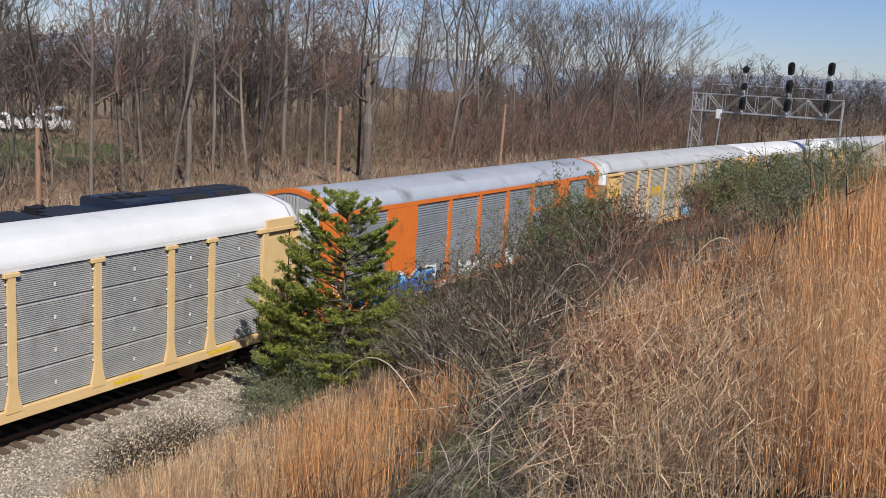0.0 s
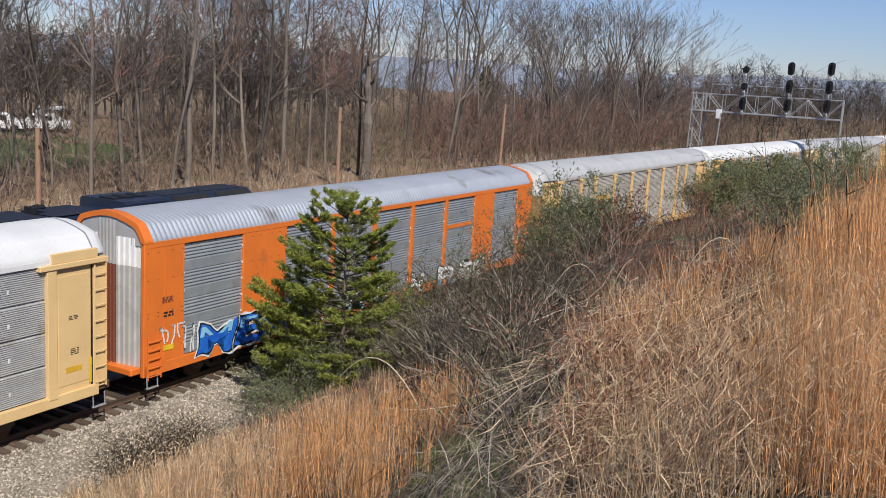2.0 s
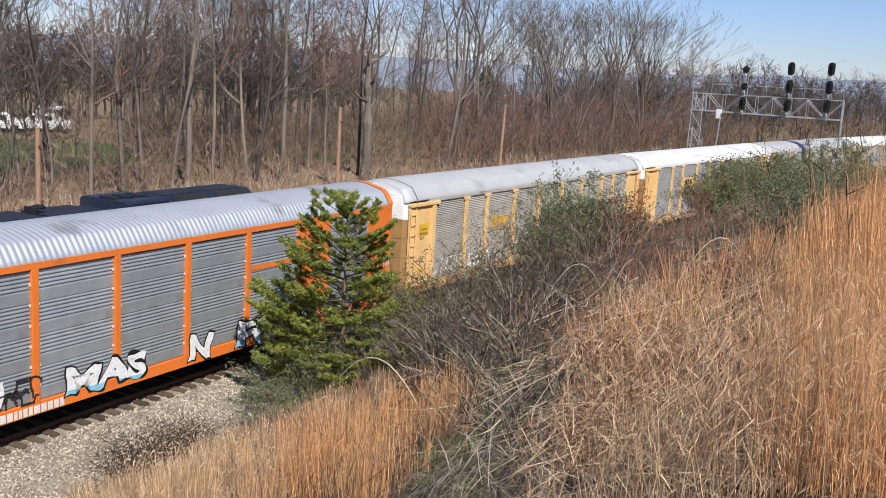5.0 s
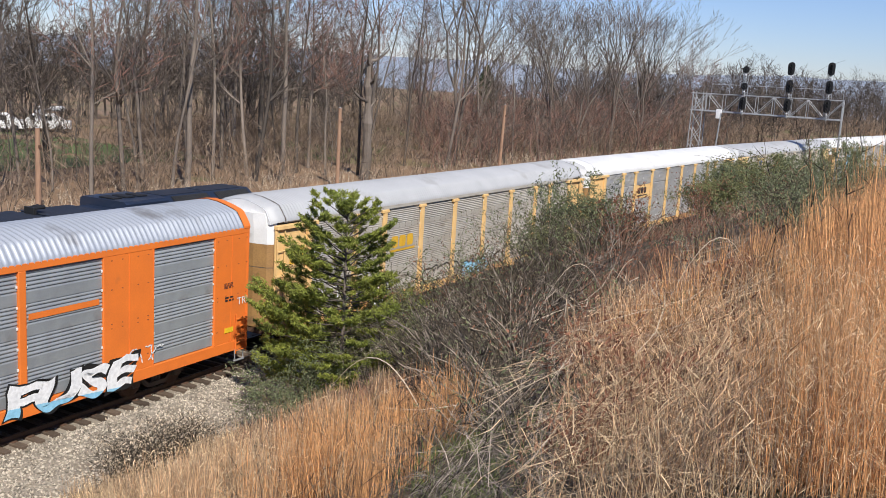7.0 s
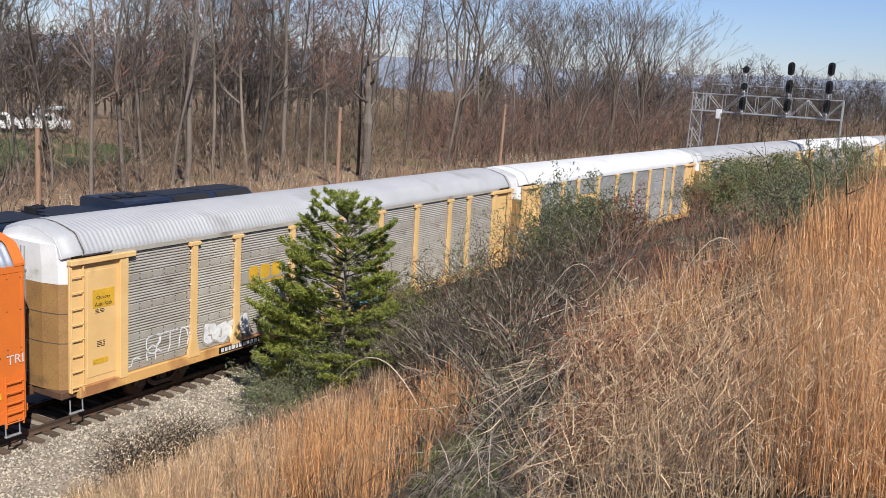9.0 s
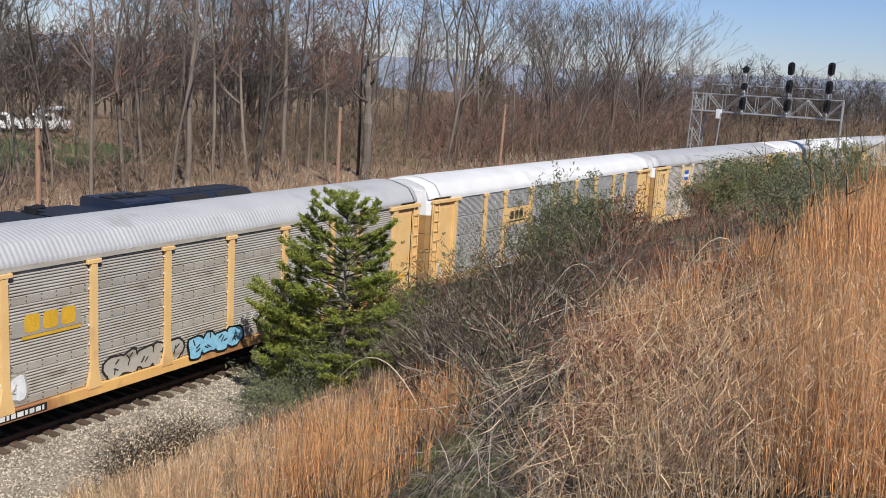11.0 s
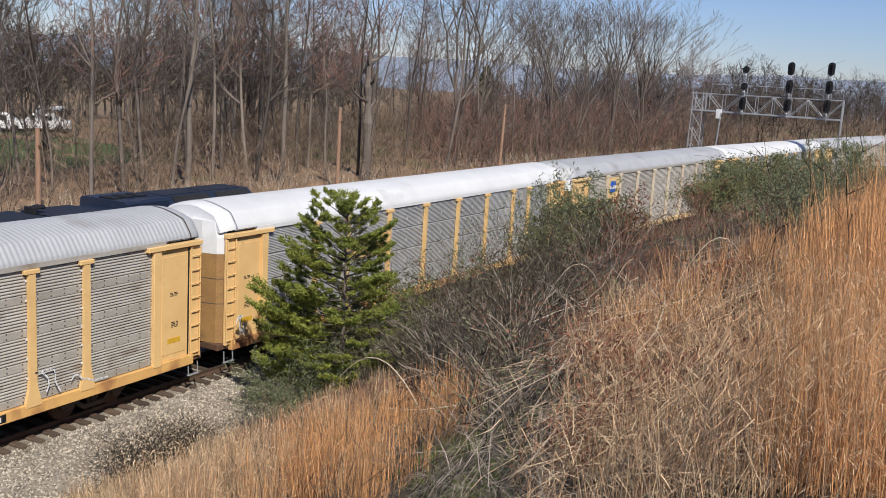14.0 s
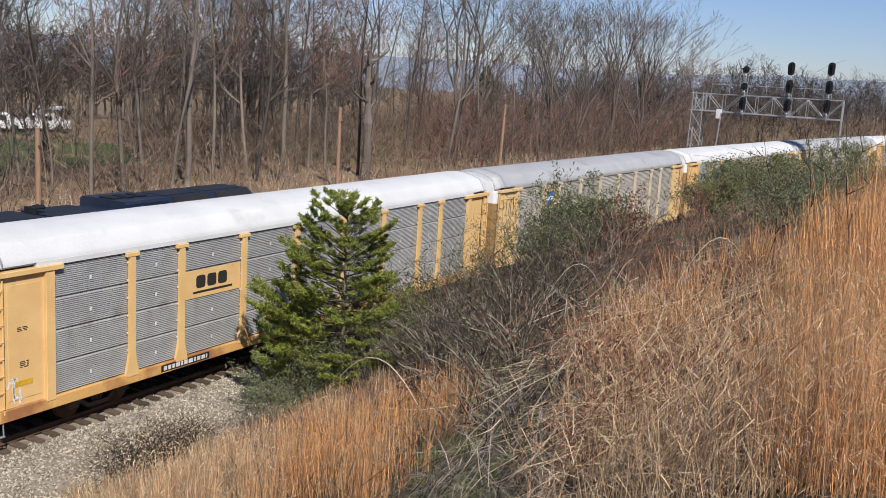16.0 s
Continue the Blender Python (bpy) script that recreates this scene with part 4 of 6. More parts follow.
scrawl(C2, 2.4 - h, 1.2, 2.2, 0.8, M["gwhite"], -1.497, 5, 7, 0.022, "white sprayed scrawl")
throwup(C2, 5.3 - h, 1.2, 2.1, 0.7, M["gwhite"], M["galvtan"], -1.50, 6, 4, "white bubble graffiti")
throwup(C2, 10.1 - h, 1.1, 3.0, 0.65, M["galvtan"], M["marking"], -1.50, 14, 5, "black-outlined bubble graffiti")
throwup(C2, 13.35 - h, 0.95, 2.45, 0.72, M["gcyan"], M["black"], -1.60, 7, 4, "pale blue graffiti with a black outline")
scrawl(C2, 15.7 - h, 1.5, 0.9, 0.4, M["gwhite"], -1.505, 9, 4, 0.016)
scrawl(C2, 21.15 - h, 1.2, 1.1, 0.7, M["gwhite"], -1.605, 10, 3, 0.02)
plate(C2, "mark_board", 18.9 - h, 0.79, 1.2, 0.22, M["black"], -1.58)
bars(C2, 19.0 - h, 0.82, 1.0, 0.26, 1, M["whitemark"], -1.587, 19)
C3 = rack_car("yellow autorack car with a clean white roof", M["yellow"], M["white"], M["galv"])
lp = plate(C3, "logo_panel", 6.86 - h, 2.88, 2.62, 0.90, M["yellow"], -1.50, "yellow panel with a dark logo")
blocks(C3, 7.4 - h, 3.18, 1.5, 0.42, 3, M["marking"], -1.507)
plate(C3, "logo_bar", 7.3 - h, 3.02, 1.8, 0.07, M["marking"], -1.507)
scrawl(C3, 0.78 - h, 1.05, 0.3, 0.8, M["gwhite"], -1.52, 51, 3, 0.022)
C4 = rack_car("dusty cream-framed autorack car with a grey roof", M["beige"], M["duskroof"], M["galvtan"], 0, 0.075, 0.004, post_mat=M["cream"])
plate(C4, "logo_panel", 4.9 - h, 2.7, 1.7, 1.85, M["beige"], -1.50, "pale panel with a blue badge")
plate(C4, "badge", 5.35 - h, 3.6, 0.8, 0.7, M["gblue"], -1.507)
plate(C4, "badge_band", 5.30 - h, 3.82, 0.9, 0.2, M["gwhite"], -1.514)
scrawl(C4, 0.7 - h, 3.3, 0.6, 0.9, M["marking"], -1.52, 61, 3, 0.025)
C5 = rack_car("yellow autorack car with a white roof and blue graffiti", M["yellow"], M["white"], M["galv"])
throwup(C5, 5.0 - h, 2.2, 3.4, 1.6, M["gcyan"], M["gblue"], -1.50, 17, 4, "blue graffiti")
C6 = rack_car("cream-framed autorack car with a grey roof", M["beige"], M["duskroof"], M["galvtan"], 0, 0.075, 0.010, post_mat=M["cream"])
C7 = rack_car("yellow autorack car with a pale roof", M["yellow"], M["white"], M["galv"])
FIRST = 0.9 + 13.65
for i, car in enumerate((C0, C1, C2, C3, C4, C5, C6, C7)):
    cars.append((car, (29.75 + 13.4) if i == 1 else FIRST + CAR_STEP * i))

# ---- locomotive on the far track ----
def locomotive():
    lo = tagged(new("locomotive"), "dark blue diesel locomotive standing on the far track", "locomotive")
    B, R_ = M["locoblue"], M["lococap"]
    x1 = 17.6   # rear end; local x runs along the track, z from the rail

    def hood(x0, x1, w, z0, z1, slope=0.28):
        c = [(-w, z0), (-w, z1 - slope * 0.6), (-w + slope, z1), (w - slope, z1), (w, z1 - slope * 0.6), (w, z0)]
        return Geo().strip([[(x, y, z) for y, z in c] for x in (x0, x1)], True, True)
    part("long_hood", hood(-2.0, 11.0, 1.0, 1.6, 4.55, 0.2), B, lo)
    part("walkway", Geo().box(-6.5, x1 - 0.6, -1.55, 1.55, 1.30, 1.62, 0.03), B, lo)
    part("cab", hood(-6.0, -2.2, 1.5, 1.6, 4.45, 0.45), B, lo)
    part("roof_hatch", Geo().box(3.0, 5.6, -0.85, 0.85, 4.55, 4.63, 0.03), R_, lo)
    part("roof_hatch", Geo().box(-1.5, 2.6, -0.85, 0.85, 4.55, 4.61, 0.03), R_, lo)
    part("roof_hatch", Geo().box(6.0, 8.2, -0.9, 0.9, 4.55, 4.61, 0.03), R_, lo)
    hn = Geo()
    for yy in (-0.16, 0.0, 0.16):
        hn.tube((5.75, yy, 4.80), (6.2, yy, 4.82), 0.035, 0.075, 10)
    hn.box(5.68, 5.8, -0.26, 0.26, 4.55, 4.85, 0.01)
    part("horn", hn, M["black"], lo)
    # dynamic brake housing and flared radiators
    part("brake_housing", hood(9.0, 11.2, 1.25, 3.3, 4.86, 0.15), B, lo)
    for i in range(3):
        part("exhaust_port", Geo().box(9.15 + i * 0.65, 9.6 + i * 0.65, -0.4, 0.4, 4.86, 4.92, 0.02), M["black"], lo)
    c = [(-1.0, 1.6), (-1.0, 3.6), (-1.52, 4.10), (-1.52, 4.26), (-0.72, 4.84), (0.72, 4.84), (1.52, 4.26), (1.52, 4.10), (1.0, 3.6), (1.0, 1.6)]
    part("radiator_section", Geo().strip([[(x, y, z if z < 4.3 else z - k) for y, z in c] for x, k in ((11.2, 0.0), (16.5, 0.0), (16.9, 0.3))], True, True), B, lo)
    for a in (11.75, 14.25):
        for sg in (-1, 1):
            lo_pt, hi_pt = (sg * 1.42, 4.345), (sg * 0.80, 4.795)
            up = 0.02
            gr = part("radiator_grille", Geo().strip([[(x, lo_pt[0], lo_pt[1]), (x, lo_pt[0] + sg * up, lo_pt[1] + up), (x, hi_pt[0] + sg * up, hi_pt[1] + up), (x, hi_pt[0], hi_pt[1])] for x in (a, a + 2.05)], True, True), M["grille"], lo)
            for k in range(20):
                xx = a + 0.05 + k * 0.1
                part("slat", Geo().tube((xx, lo_pt[0] + sg * 0.03, lo_pt[1] + 0.03), (xx, hi_pt[0] + sg * 0.03, hi_pt[1] + 0.03), 0.014, 0.014, 4), M["black"], gr)
    for a in (11.5, 14.0):
        part("roof_hatch", Geo().box(a, a + 2.2, -0.6, 0.6, 4.84, 4.87, 0.01), R_, lo)
    for a in (-4.5, 14.0):
        b = part("bogie", FRAME_MESH, None, lo)
        b.matrix_basis = pose(a, 0, 0)
        for dx in (-0.87, 0.87):
            part("wheelset", WHEEL, None, b).matrix_basis = pose(dx, 0, 0.425)
    part("fuel_tank", Geo().box(1.0, 7.0, -1.3, 1.3, 0.35, 1.25, 0.15), M["black"], lo)
    rail_ = Geo()
    for k in range(12):
        x = -1.5 + k * 1.6
        rail_.tube((x, -1.5, 1.62), (x, -1.5, 2.65), 0.02, 0.02, 6)
    rail_.tube((-1.5, -1.5, 2.65), (16.2, -1.5, 2.65), 0.02, 0.02, 6)
    part("handrail", rail_, B, lo)
    part("marker_light", Geo().box(3.2, 3.9, -0.99, -0.945, 3.5, 3.8, 0.02), M["oxide"], lo)
    return lo


lo = locomotive()
lo.matrix_basis = pose(17.3, 7.85, 0)


# ---- bare trees ----
def grow(rnd, height, radius, depth=5, spread_=0.55, lean=(0, 0), forks=1.0, twig=0.014, clear=0.2):
    """Segments of a leafless tree as (wood, twigs): a leading stem and limbs that fork again and again."""
    wood, fine = [], []
    kids = (2.6, 1.8, 1.25, 0.6)

    def limb(p, d, length, r, level):
        n = (8, 5, 3, 3, 2)[level]
        step = length / n
        for i in range(n):
            t = i / n
            j = 0.06 if level == 0 else 0.15 + 0.04 * level
            d2 = Vector((d.x + rnd.gauss(0, j), d.y + rnd.gauss(0, j), d.z + rnd.gauss(0.02, 0.06) + (0.07 if level else 0.05)))
            d2.normalize()
            q = p + d2 * step
            ra, rb = r * (1 - 0.8 * t), r * (1 - 0.8 * (i + 1) / n)
            (wood if level < 2 else fine).append((*p, *q, max(ra, twig), max(rb, twig * 0.8)))
            if level < depth - 1 and (level > 0 or t >= clear):
                for _ in range(int(kids[level] * forks + rnd.random())):
                    side = Vector((rnd.gauss(0, 1), rnd.gauss(0, 1), 0))
                    side -= d2 * side.dot(d2)
                    if side.length < 1e-3:
                        continue
                    side.normalize()
                    k = spread_ * rnd.uniform(0.6, 2.0) * (1.6 if level == 0 else 1.3)
                    nd = (d2 + side * k + Vector((0, 0, 0.1))).normalized()
                    ln = length * rnd.uniform(0.24, 0.52) * (1 - 0.45 * t) if level == 0 else length * rnd.uniform(0.38, 0.7) * (1 - 0.3 * t)
                    limb(q, nd, ln, rb * rnd.uniform(0.38, 0.62), level + 1)
            p, d = q, d2
    limb(Vector((0, 0, -0.3)), Vector((lean[0], lean[1], 1)).normalized(), height, radius, 0)
    return wood, fine


def tree_kind(seed, height, radius, label, bark=None, twigs=None, **kw):
    rnd = random.Random(seed)
    wood, fine = grow(rnd, height, radius, **kw)
    t = tagged(new("bare_tree"), label, "tree", "bare trees of the wood")
    part("trunk", sticks("trunk", wood, bark or M["bark"], 5), None, t)
    part("crown", ribbons("crown", fine, twigs or M["twig"], seed), None, t)
    return t


def fan_tree(seed, height, radius, label, stems=3, first=0.2, depth=7, twigs=None):
    """A leafless tree whose stem divides low down and again and again into a rounded fan of fine twigs."""
    rnd = random.Random(seed)
    wood, fine = [], []

    def fork(p, d, length, r, level):
        n = 3
        for i in range(n):
            d = (d + Vector((rnd.gauss(0, 0.07), rnd.gauss(0, 0.10), 0.02))).normalized()
            q = p + d * length / n
            a, b = r * (1 - 0.3 * i / n), r * (1 - 0.3 * (i + 1) / n)
            (wood if level < 4 else fine).append((*p, *q, max(a, 0.012), max(b, 0.009)))
            p = q
            if level >= 2 and level < depth and rnd.random() < 0.5:
                side = Vector((rnd.gauss(0, 1), rnd.gauss(0, 1), rnd.gauss(0, 0.5)))
                e = (d + side * 0.55).normalized()
                fork(p, e, length * rnd.uniform(0.4, 0.6), r * 0.4, max(level + 2, depth - 1))
        if level >= depth:
            return
        kids = stems if level == 0 else (2 if rnd.random() < 0.8 else 3)
        a0 = rnd.uniform(0, 6.28)
        for k in range(kids):
            a = a0 + 6.28 * k / kids + rnd.uniform(-0.5, 0.5)
            w = rnd.uniform(0.24, 0.58) if level else rnd.uniform(0.16, 0.40)
            e = (d + Vector((math.cos(a) * w, math.sin(a) * w, 0.05))).normalized()
            fork(p, e, length * rnd.uniform(0.68, 0.86) if level else height * 0.25, r * rnd.uniform(0.55, 0.72), level + 1)

    fork(Vector((0, 0, -0.3)), Vector((rnd.gauss(0, 0.04), rnd.gauss(0, 0.04), 1)).normalized(), height * first, radius, 0)
    t = tagged(new("bare_tree"), label, "tree", "bare trees of the wood")
    part("trunk", sticks("trunk", wood, M["bark"], 5), None, t)
    part("crown", ribbons("crown", fine, twigs or M["twig"], seed), None, t)
    return t


KINDS = [
    tree_kind(11, 17, 0.18, "tall leafless hardwood with grey bark", spread_=0.5, clear=0.3, forks=0.72),
    tree_kind(12, 15, 0.115, "slender leafless hardwood with pale grey bark", spread_=0.42, clear=0.3, forks=0.70),
    tree_kind(13, 17, 0.22, "broad leafless oak with spreading limbs", spread_=0.7, clear=0.3, forks=0.8),
    tree_kind(14, 11, 0.075, "thin young leafless tree among brush", spread_=0.45, clear=0.1, forks=0.85),
    tree_kind(15, 15, 0.13, "leafless maple hazy with reddish buds", twigs=M["budtwig"], spread_=0.5, clear=0.2, forks=0.95),
    tree_kind(16, 7.5, 0.05, "leafless grey sapling among the brush", spread_=0.5, clear=0.05, forks=0.9),
    tree_kind(17, 14, 0.15, "leaning leafless tree with crooked limbs", spread_=0.6, lean=(0.2, -0.12), clear=0.2, forks=0.8),
    fan_tree(21, 16, 0.22, "broad leafless tree with a full rounded crown", 3, 0.24),
    fan_tree(22, 16, 0.20, "leafless tree dividing low into many rising limbs", 4, 0.12),
    fan_tree(23, 18, 0.17, "tall forked leafless tree standing against the sky", 2, 0.36, 6),
]
placed = []


def plant(kind, x, y, size=1.0, turn=None, first=[]):
    rnd = random.Random(int(x * 13 + y * 71))
    m = pose(x, y, ground_z(x, y) - 0.05, 0, 0, rnd.uniform(0, 360) if turn is None else turn)
    src = KINDS[kind]
    if kind not in first:
        first.append(kind)
        src.matrix_basis = m
        t = src
    else:
        t = copy_thing(src, m)
    t.scale = (size, size, size)
    placed.append((x, y))
    return t


# the edge of the wood along the far bank, then deeper rows
plant(6, 36.7, 17.8, 0.95)
plant(2, 49.5, 17.6, 0.9)
plant(4, 56.9, 21.0, 1.0)


def dead_snag(x, y):
    """A thick old trunk with a broken top and a few knotted stubs."""
    rnd = random.Random(9)
    secs = []
    for i in range(15):
        z = -0.4 + i * 0.6
        r = 0.36 * (1 - 0.045 * i) + 0.05 * rnd.random() + (0.12 if i in (7, 11) else 0)
        cx, cy = 0.12 * math.sin(i * 0.8), 0.1 * math.cos(i * 0.6)
        secs.append([(cx + r * (1 + 0.15 * rnd.uniform(-1, 1)) * math.cos(a * math.pi / 4), cy + r * math.sin(a * math.pi / 4), z + (0.5 * rnd.random() if i == 14 else 0)) for a in range(8)])
    t = tagged(new("dead_tree"), "thick dark dead trunk with a broken top", "tree")
    part("trunk", Geo().strip(secs, True, True), M["bark"], t)
    for z, a, ln in ((4.6, 0.3, 1.6), (5.2, 2.8, 1.8), (6.4, 4.2, 1.4), (6.9, 1.2, 1.9), (7.6, 3.4, 1.3), (7.9, 5.6, 1.6)):
        segs = []
        p = Vector((0.1, 0, z))
        d = Vector((math.cos(a), math.sin(a), 0.25)).normalized()
        for k in range(4):
            q = p + d * ln / 4
            segs.append((*p, *q, 0.13 - 0.026 * k, 0.105 - 0.026 * k))
            p, d = q, (d + Vector((rnd.gauss(0, 0.3), rnd.gauss(0, 0.3), 0.35))).normalized()
        part("stub", sticks("stub", segs, M["bark"], 6), None, t)
    t.matrix_basis = pose(x, y, ground_z(x, y))


dead_snag(55.5, 15.2)
# forked trees against the sky, then the full crowns towards the signal bridge
plant(9, 69.5, 16.0, 0.98, 30)
plant(9, 73.5, 17.6, 1.0, 200)
plant(1, 66.0, 18.5, 1.0)
plant(9, 62.0, 19.0, 0.95, 100)
plant(7, 88.0, 15.5, 0.92, 10)
plant(8, 93.0, 14.2, 0.93, 70)
plant(7, 99.0, 13.4, 0.97, 140)
plant(8, 104.0, 12.2, 1.0, 220)
plant(7, 108.0, 13.0, 0.9, 300)
plant(8, 98.0, 19.0, 0.95, 20)
plant(7, 83.0, 21.0, 0.9, 250)
plant(4, 50.0, 23.0, 1.1)
plant(4, 53.5, 19.5, 1.0)
plant(4, 47.0, 21.0, 1.1)
for kx, ky, kk in ((35.2, 24.0, 1), (36.6, 24.4, 5), (37.4, 26.0, 3), (33.6, 22.6, 5), (39.5, 27.0, 1), (34.4, 20.5, 3), (38.6, 23.6, 5)):
    plant(kk, kx, ky, 0.95)
rt = random.Random(77)
tries = 0
while len(placed) < 138 and tries < 4000:
    tries += 1
    x = rt.uniform(24, 132)
    lo_, hi_ = track_y(x) + 15.0, track_y(x) + 60
    y = lo_ + (hi_ - lo_) * rt.random() ** 1.7
    # keep to what lies ahead of the viewpoint
    ang = math.degrees(math.atan2(y + 21.3, x))
    if ang > 56 or ang < 9:
        continue
    if math.hypot(x - 46, y - 39) < 9 or math.hypot(x - 41, y - 31) < 3.5:
        continue
    if any((x - a) ** 2 + (y - b) ** 2 < 3.2 for a, b in placed):
        continue
    if (47.5 < ang < 53 and rt.random() < 0.4) or (30 < ang < 43 and rt.random() < 0.3):
        continue
    if ang < 34 and rt.random() < (0.65 if ang < 29 else 0.45):
        continue
    far = (y - lo_) / (hi_ - lo_)
    kind = rt.choice((0, 1, 1, 3, 3, 2, 4, 5, 5, 5, 6) if far < 0.4 else (0, 0, 1, 2, 4, 6, 3) if ang > 34 else (0, 1, 2, 2, 6, 3))
    tall = 1.0
    if x > 78:
        tall = 0.8
    if ang < 22:
        tall = 0.62
    plant(kind, x, y, rt.uniform(0.78, 1.08) * tall)


def far_wood():
    """The wood that goes on behind, one mass of bare stems and twigs."""
    rnd = random.Random(5)
    protos = [grow(random.Random(100 + i), 15, 0.17, depth=4, forks=0.8, twig=0.022, spread_=0.6, clear=0.05) for i in range(5)]
    protos = [np.array(a + b) for a, b in protos]
    out = []
    for i in range(400):
        while True:
            x = rnd.uniform(40, 420)
            y = track_y(x) + rnd.uniform(28, 240)
            if i < 150:
                aa, dd = radians(rnd.uniform(2.5, 21)), rnd.uniform(125, 260)
                x, y = dd * math.cos(aa), dd * math.sin(aa) - 21.3
            elif i < 260:
                aa, dd = radians(rnd.uniform(34, 56)), rnd.uniform(93, 150)
                x, y = dd * math.cos(aa), dd * math.sin(aa) - 21.3
            ang = math.degrees(math.atan2(y + 21.3, x))
            dist = math.hypot(x, y + 21.3)
            if y > track_y(x) + 11 and (2 < ang < 56 and dist > 80 and math.hypot(x - 52, y - 46) > 14) and not (ang > 44 and dist < 92):
                break
        a = rnd.uniform(0, 6.28)
        k = rnd.uniform(0.38, 0.66) if i < 150 else rnd.uniform(0.42, 0.7)
        p = protos[rnd.randrange(5)].copy()
        ca, sa = math.cos(a) * k, math.sin(a) * k
        for c in (0, 3):
            X, Y = p[:, c].copy(), p[:, c + 1].copy()
            p[:, c], p[:, c + 1], p[:, c + 2] = X * ca - Y * sa + x, X * sa + Y * ca + y, p[:, c + 2] * k + max(-1.0, ground_z(x, y)) - 0.3
        p[:, 6:8] *= max(1.0, dist / 220)
        out.append(p)
    return np.concatenate(out)


tagged(new("far_wood", ribbons("far_wood", far_wood(), M["twig"])), "leafless grey-brown woodland in the distance", "woodland", kind="stuff")


def brush(n, seed, x_span, u_span, h_span, rad, keep=lambda x, y: True):
    """Undergrowth: thickets of thin arching stems with side twigs."""
    rnd = random.Random(seed)
    segs = []
    while n > 0:
        x = rnd.uniform(*x_span)
        y = track_y(x) + rnd.uniform(*u_span)
        if not keep(x, y):
            continue
        n -= 1
        z = ground_z(x, y)
        for _ in range(rnd.randint(3, 6)):
            p = Vector((x + rnd.gauss(0, 0.3), y + rnd.gauss(0, 0.3), z - 0.05))
            d = Vector((rnd.gauss(0, 0.35), rnd.gauss(0, 0.35), 1)).normalized()
            hgt = rnd.uniform(*h_span)
            r = rad * rnd.uniform(0.7, 1.4)
            for k in range(4):
                q = p + d * hgt / 4
                segs.append((*p, *q, r * (1 - k * 0.2), r * (0.8 - k * 0.2)))
                for _ in range(2 if k else 0):
                    e = (d + Vector((rnd.gauss(0, 0.7), rnd.gauss(0, 0.7), rnd.gauss(0, 0.4)))).normalized()
                    m_ = q + e * hgt * rnd.uniform(0.12, 0.3)
                    segs.append((*q, *m_, r * 0.5, r * 0.3))
                p, d = q, (d + Vector((rnd.gauss(0, 0.22), rnd.gauss(0, 0.22), -0.06 * k))).normalized()
    return segs


def in_view(x, y):
    a = math.degrees(math.atan2(y + 21.3, x))
    if 46.5 < a < 54 and y > 24 and noise.noise((x, y, 0.5)) < 0.25:
        return False
    return 3 < a < 55


tagged(new("undergrowth", ribbons("undergrowth", brush(2300, 31, (24, 140), (14.0, 50), (0.8, 3.6), 0.023, in_view), M["brush"])),
       "tangled brown leafless undergrowth below the trees", "undergrowth", kind="stuff")
tagged(new("undergrowth", ribbons("undergrowth", brush(1500, 33, (105, 260), (12, 110), (1.5, 5.0), 0.034, lambda x, y: 3 < math.degrees(math.atan2(y + 21.3, x)) < 22), M["brush"])),
       "brown leafless scrub beyond the signal bridge", "undergrowth", kind="stuff")
for seed_, mt, lab in ((34, "twig", "tall brown leafless scrub under the skyline trees"), (35, "budtwig", "reddish budding scrub under the skyline trees")):
    tagged(new("undergrowth", ribbons("undergrowth", brush(420, seed_, (60, 128), (13.5, 42), (2.2, 6.5), 0.022, lambda x, y: 13 < math.degrees(math.atan2(y + 21.3, x)) < 30), M[mt])), lab, "undergrowth", kind="stuff")
tagged(new("bank_brush", ribbons("bank_brush", brush(450, 32, (26, 110), (11.6, 15.5), (0.3, 1.1), 0.012, in_view), M["palestem"])),
       "short dry straw-coloured weeds on the far bank", "weeds", kind="stuff")


# ---- a dark cedar among the bare trees, poles, gantry, houses, hills ----
def cedar(x, y, hgt, wid, name, label, material):
    r = np.random.default_rng(int(x))
    n = 9000
    t = r.random(n) ** 0.8
    rad = wid * (1 - t) ** 0.6 * (0.55 + 0.45 * np.sqrt(r.random(n)))
    a = r.uniform(0, 6.28, n)
    lump = 1 + 0.25 * np.sin(a * 3 + t * 9) + 0.18 * np.sin(a * 7 - t * 17)
    c = np.stack([rad * lump * np.cos(a), rad * lump * np.sin(a), 0.6 + t * (hgt - 0.6)], 1)
    th = tagged(new(name), label, "tree")
    part("trunk", Geo().tube((0, 0, -0.3), (0, 0, hgt * 0.9), 0.14, 0.03, 8), M["bark"], th)
    part("crown", flakes("crown", c, r.uniform(0.08, 0.2, n), material, r), None, th)
    th.matrix_basis = pose(x, y, ground_z(x, y))
    return th


cedar(110, 33.8, 8.2, 1.8, "evergreen_tree", "dark green cedar standing among bare trees", M["cedar"])


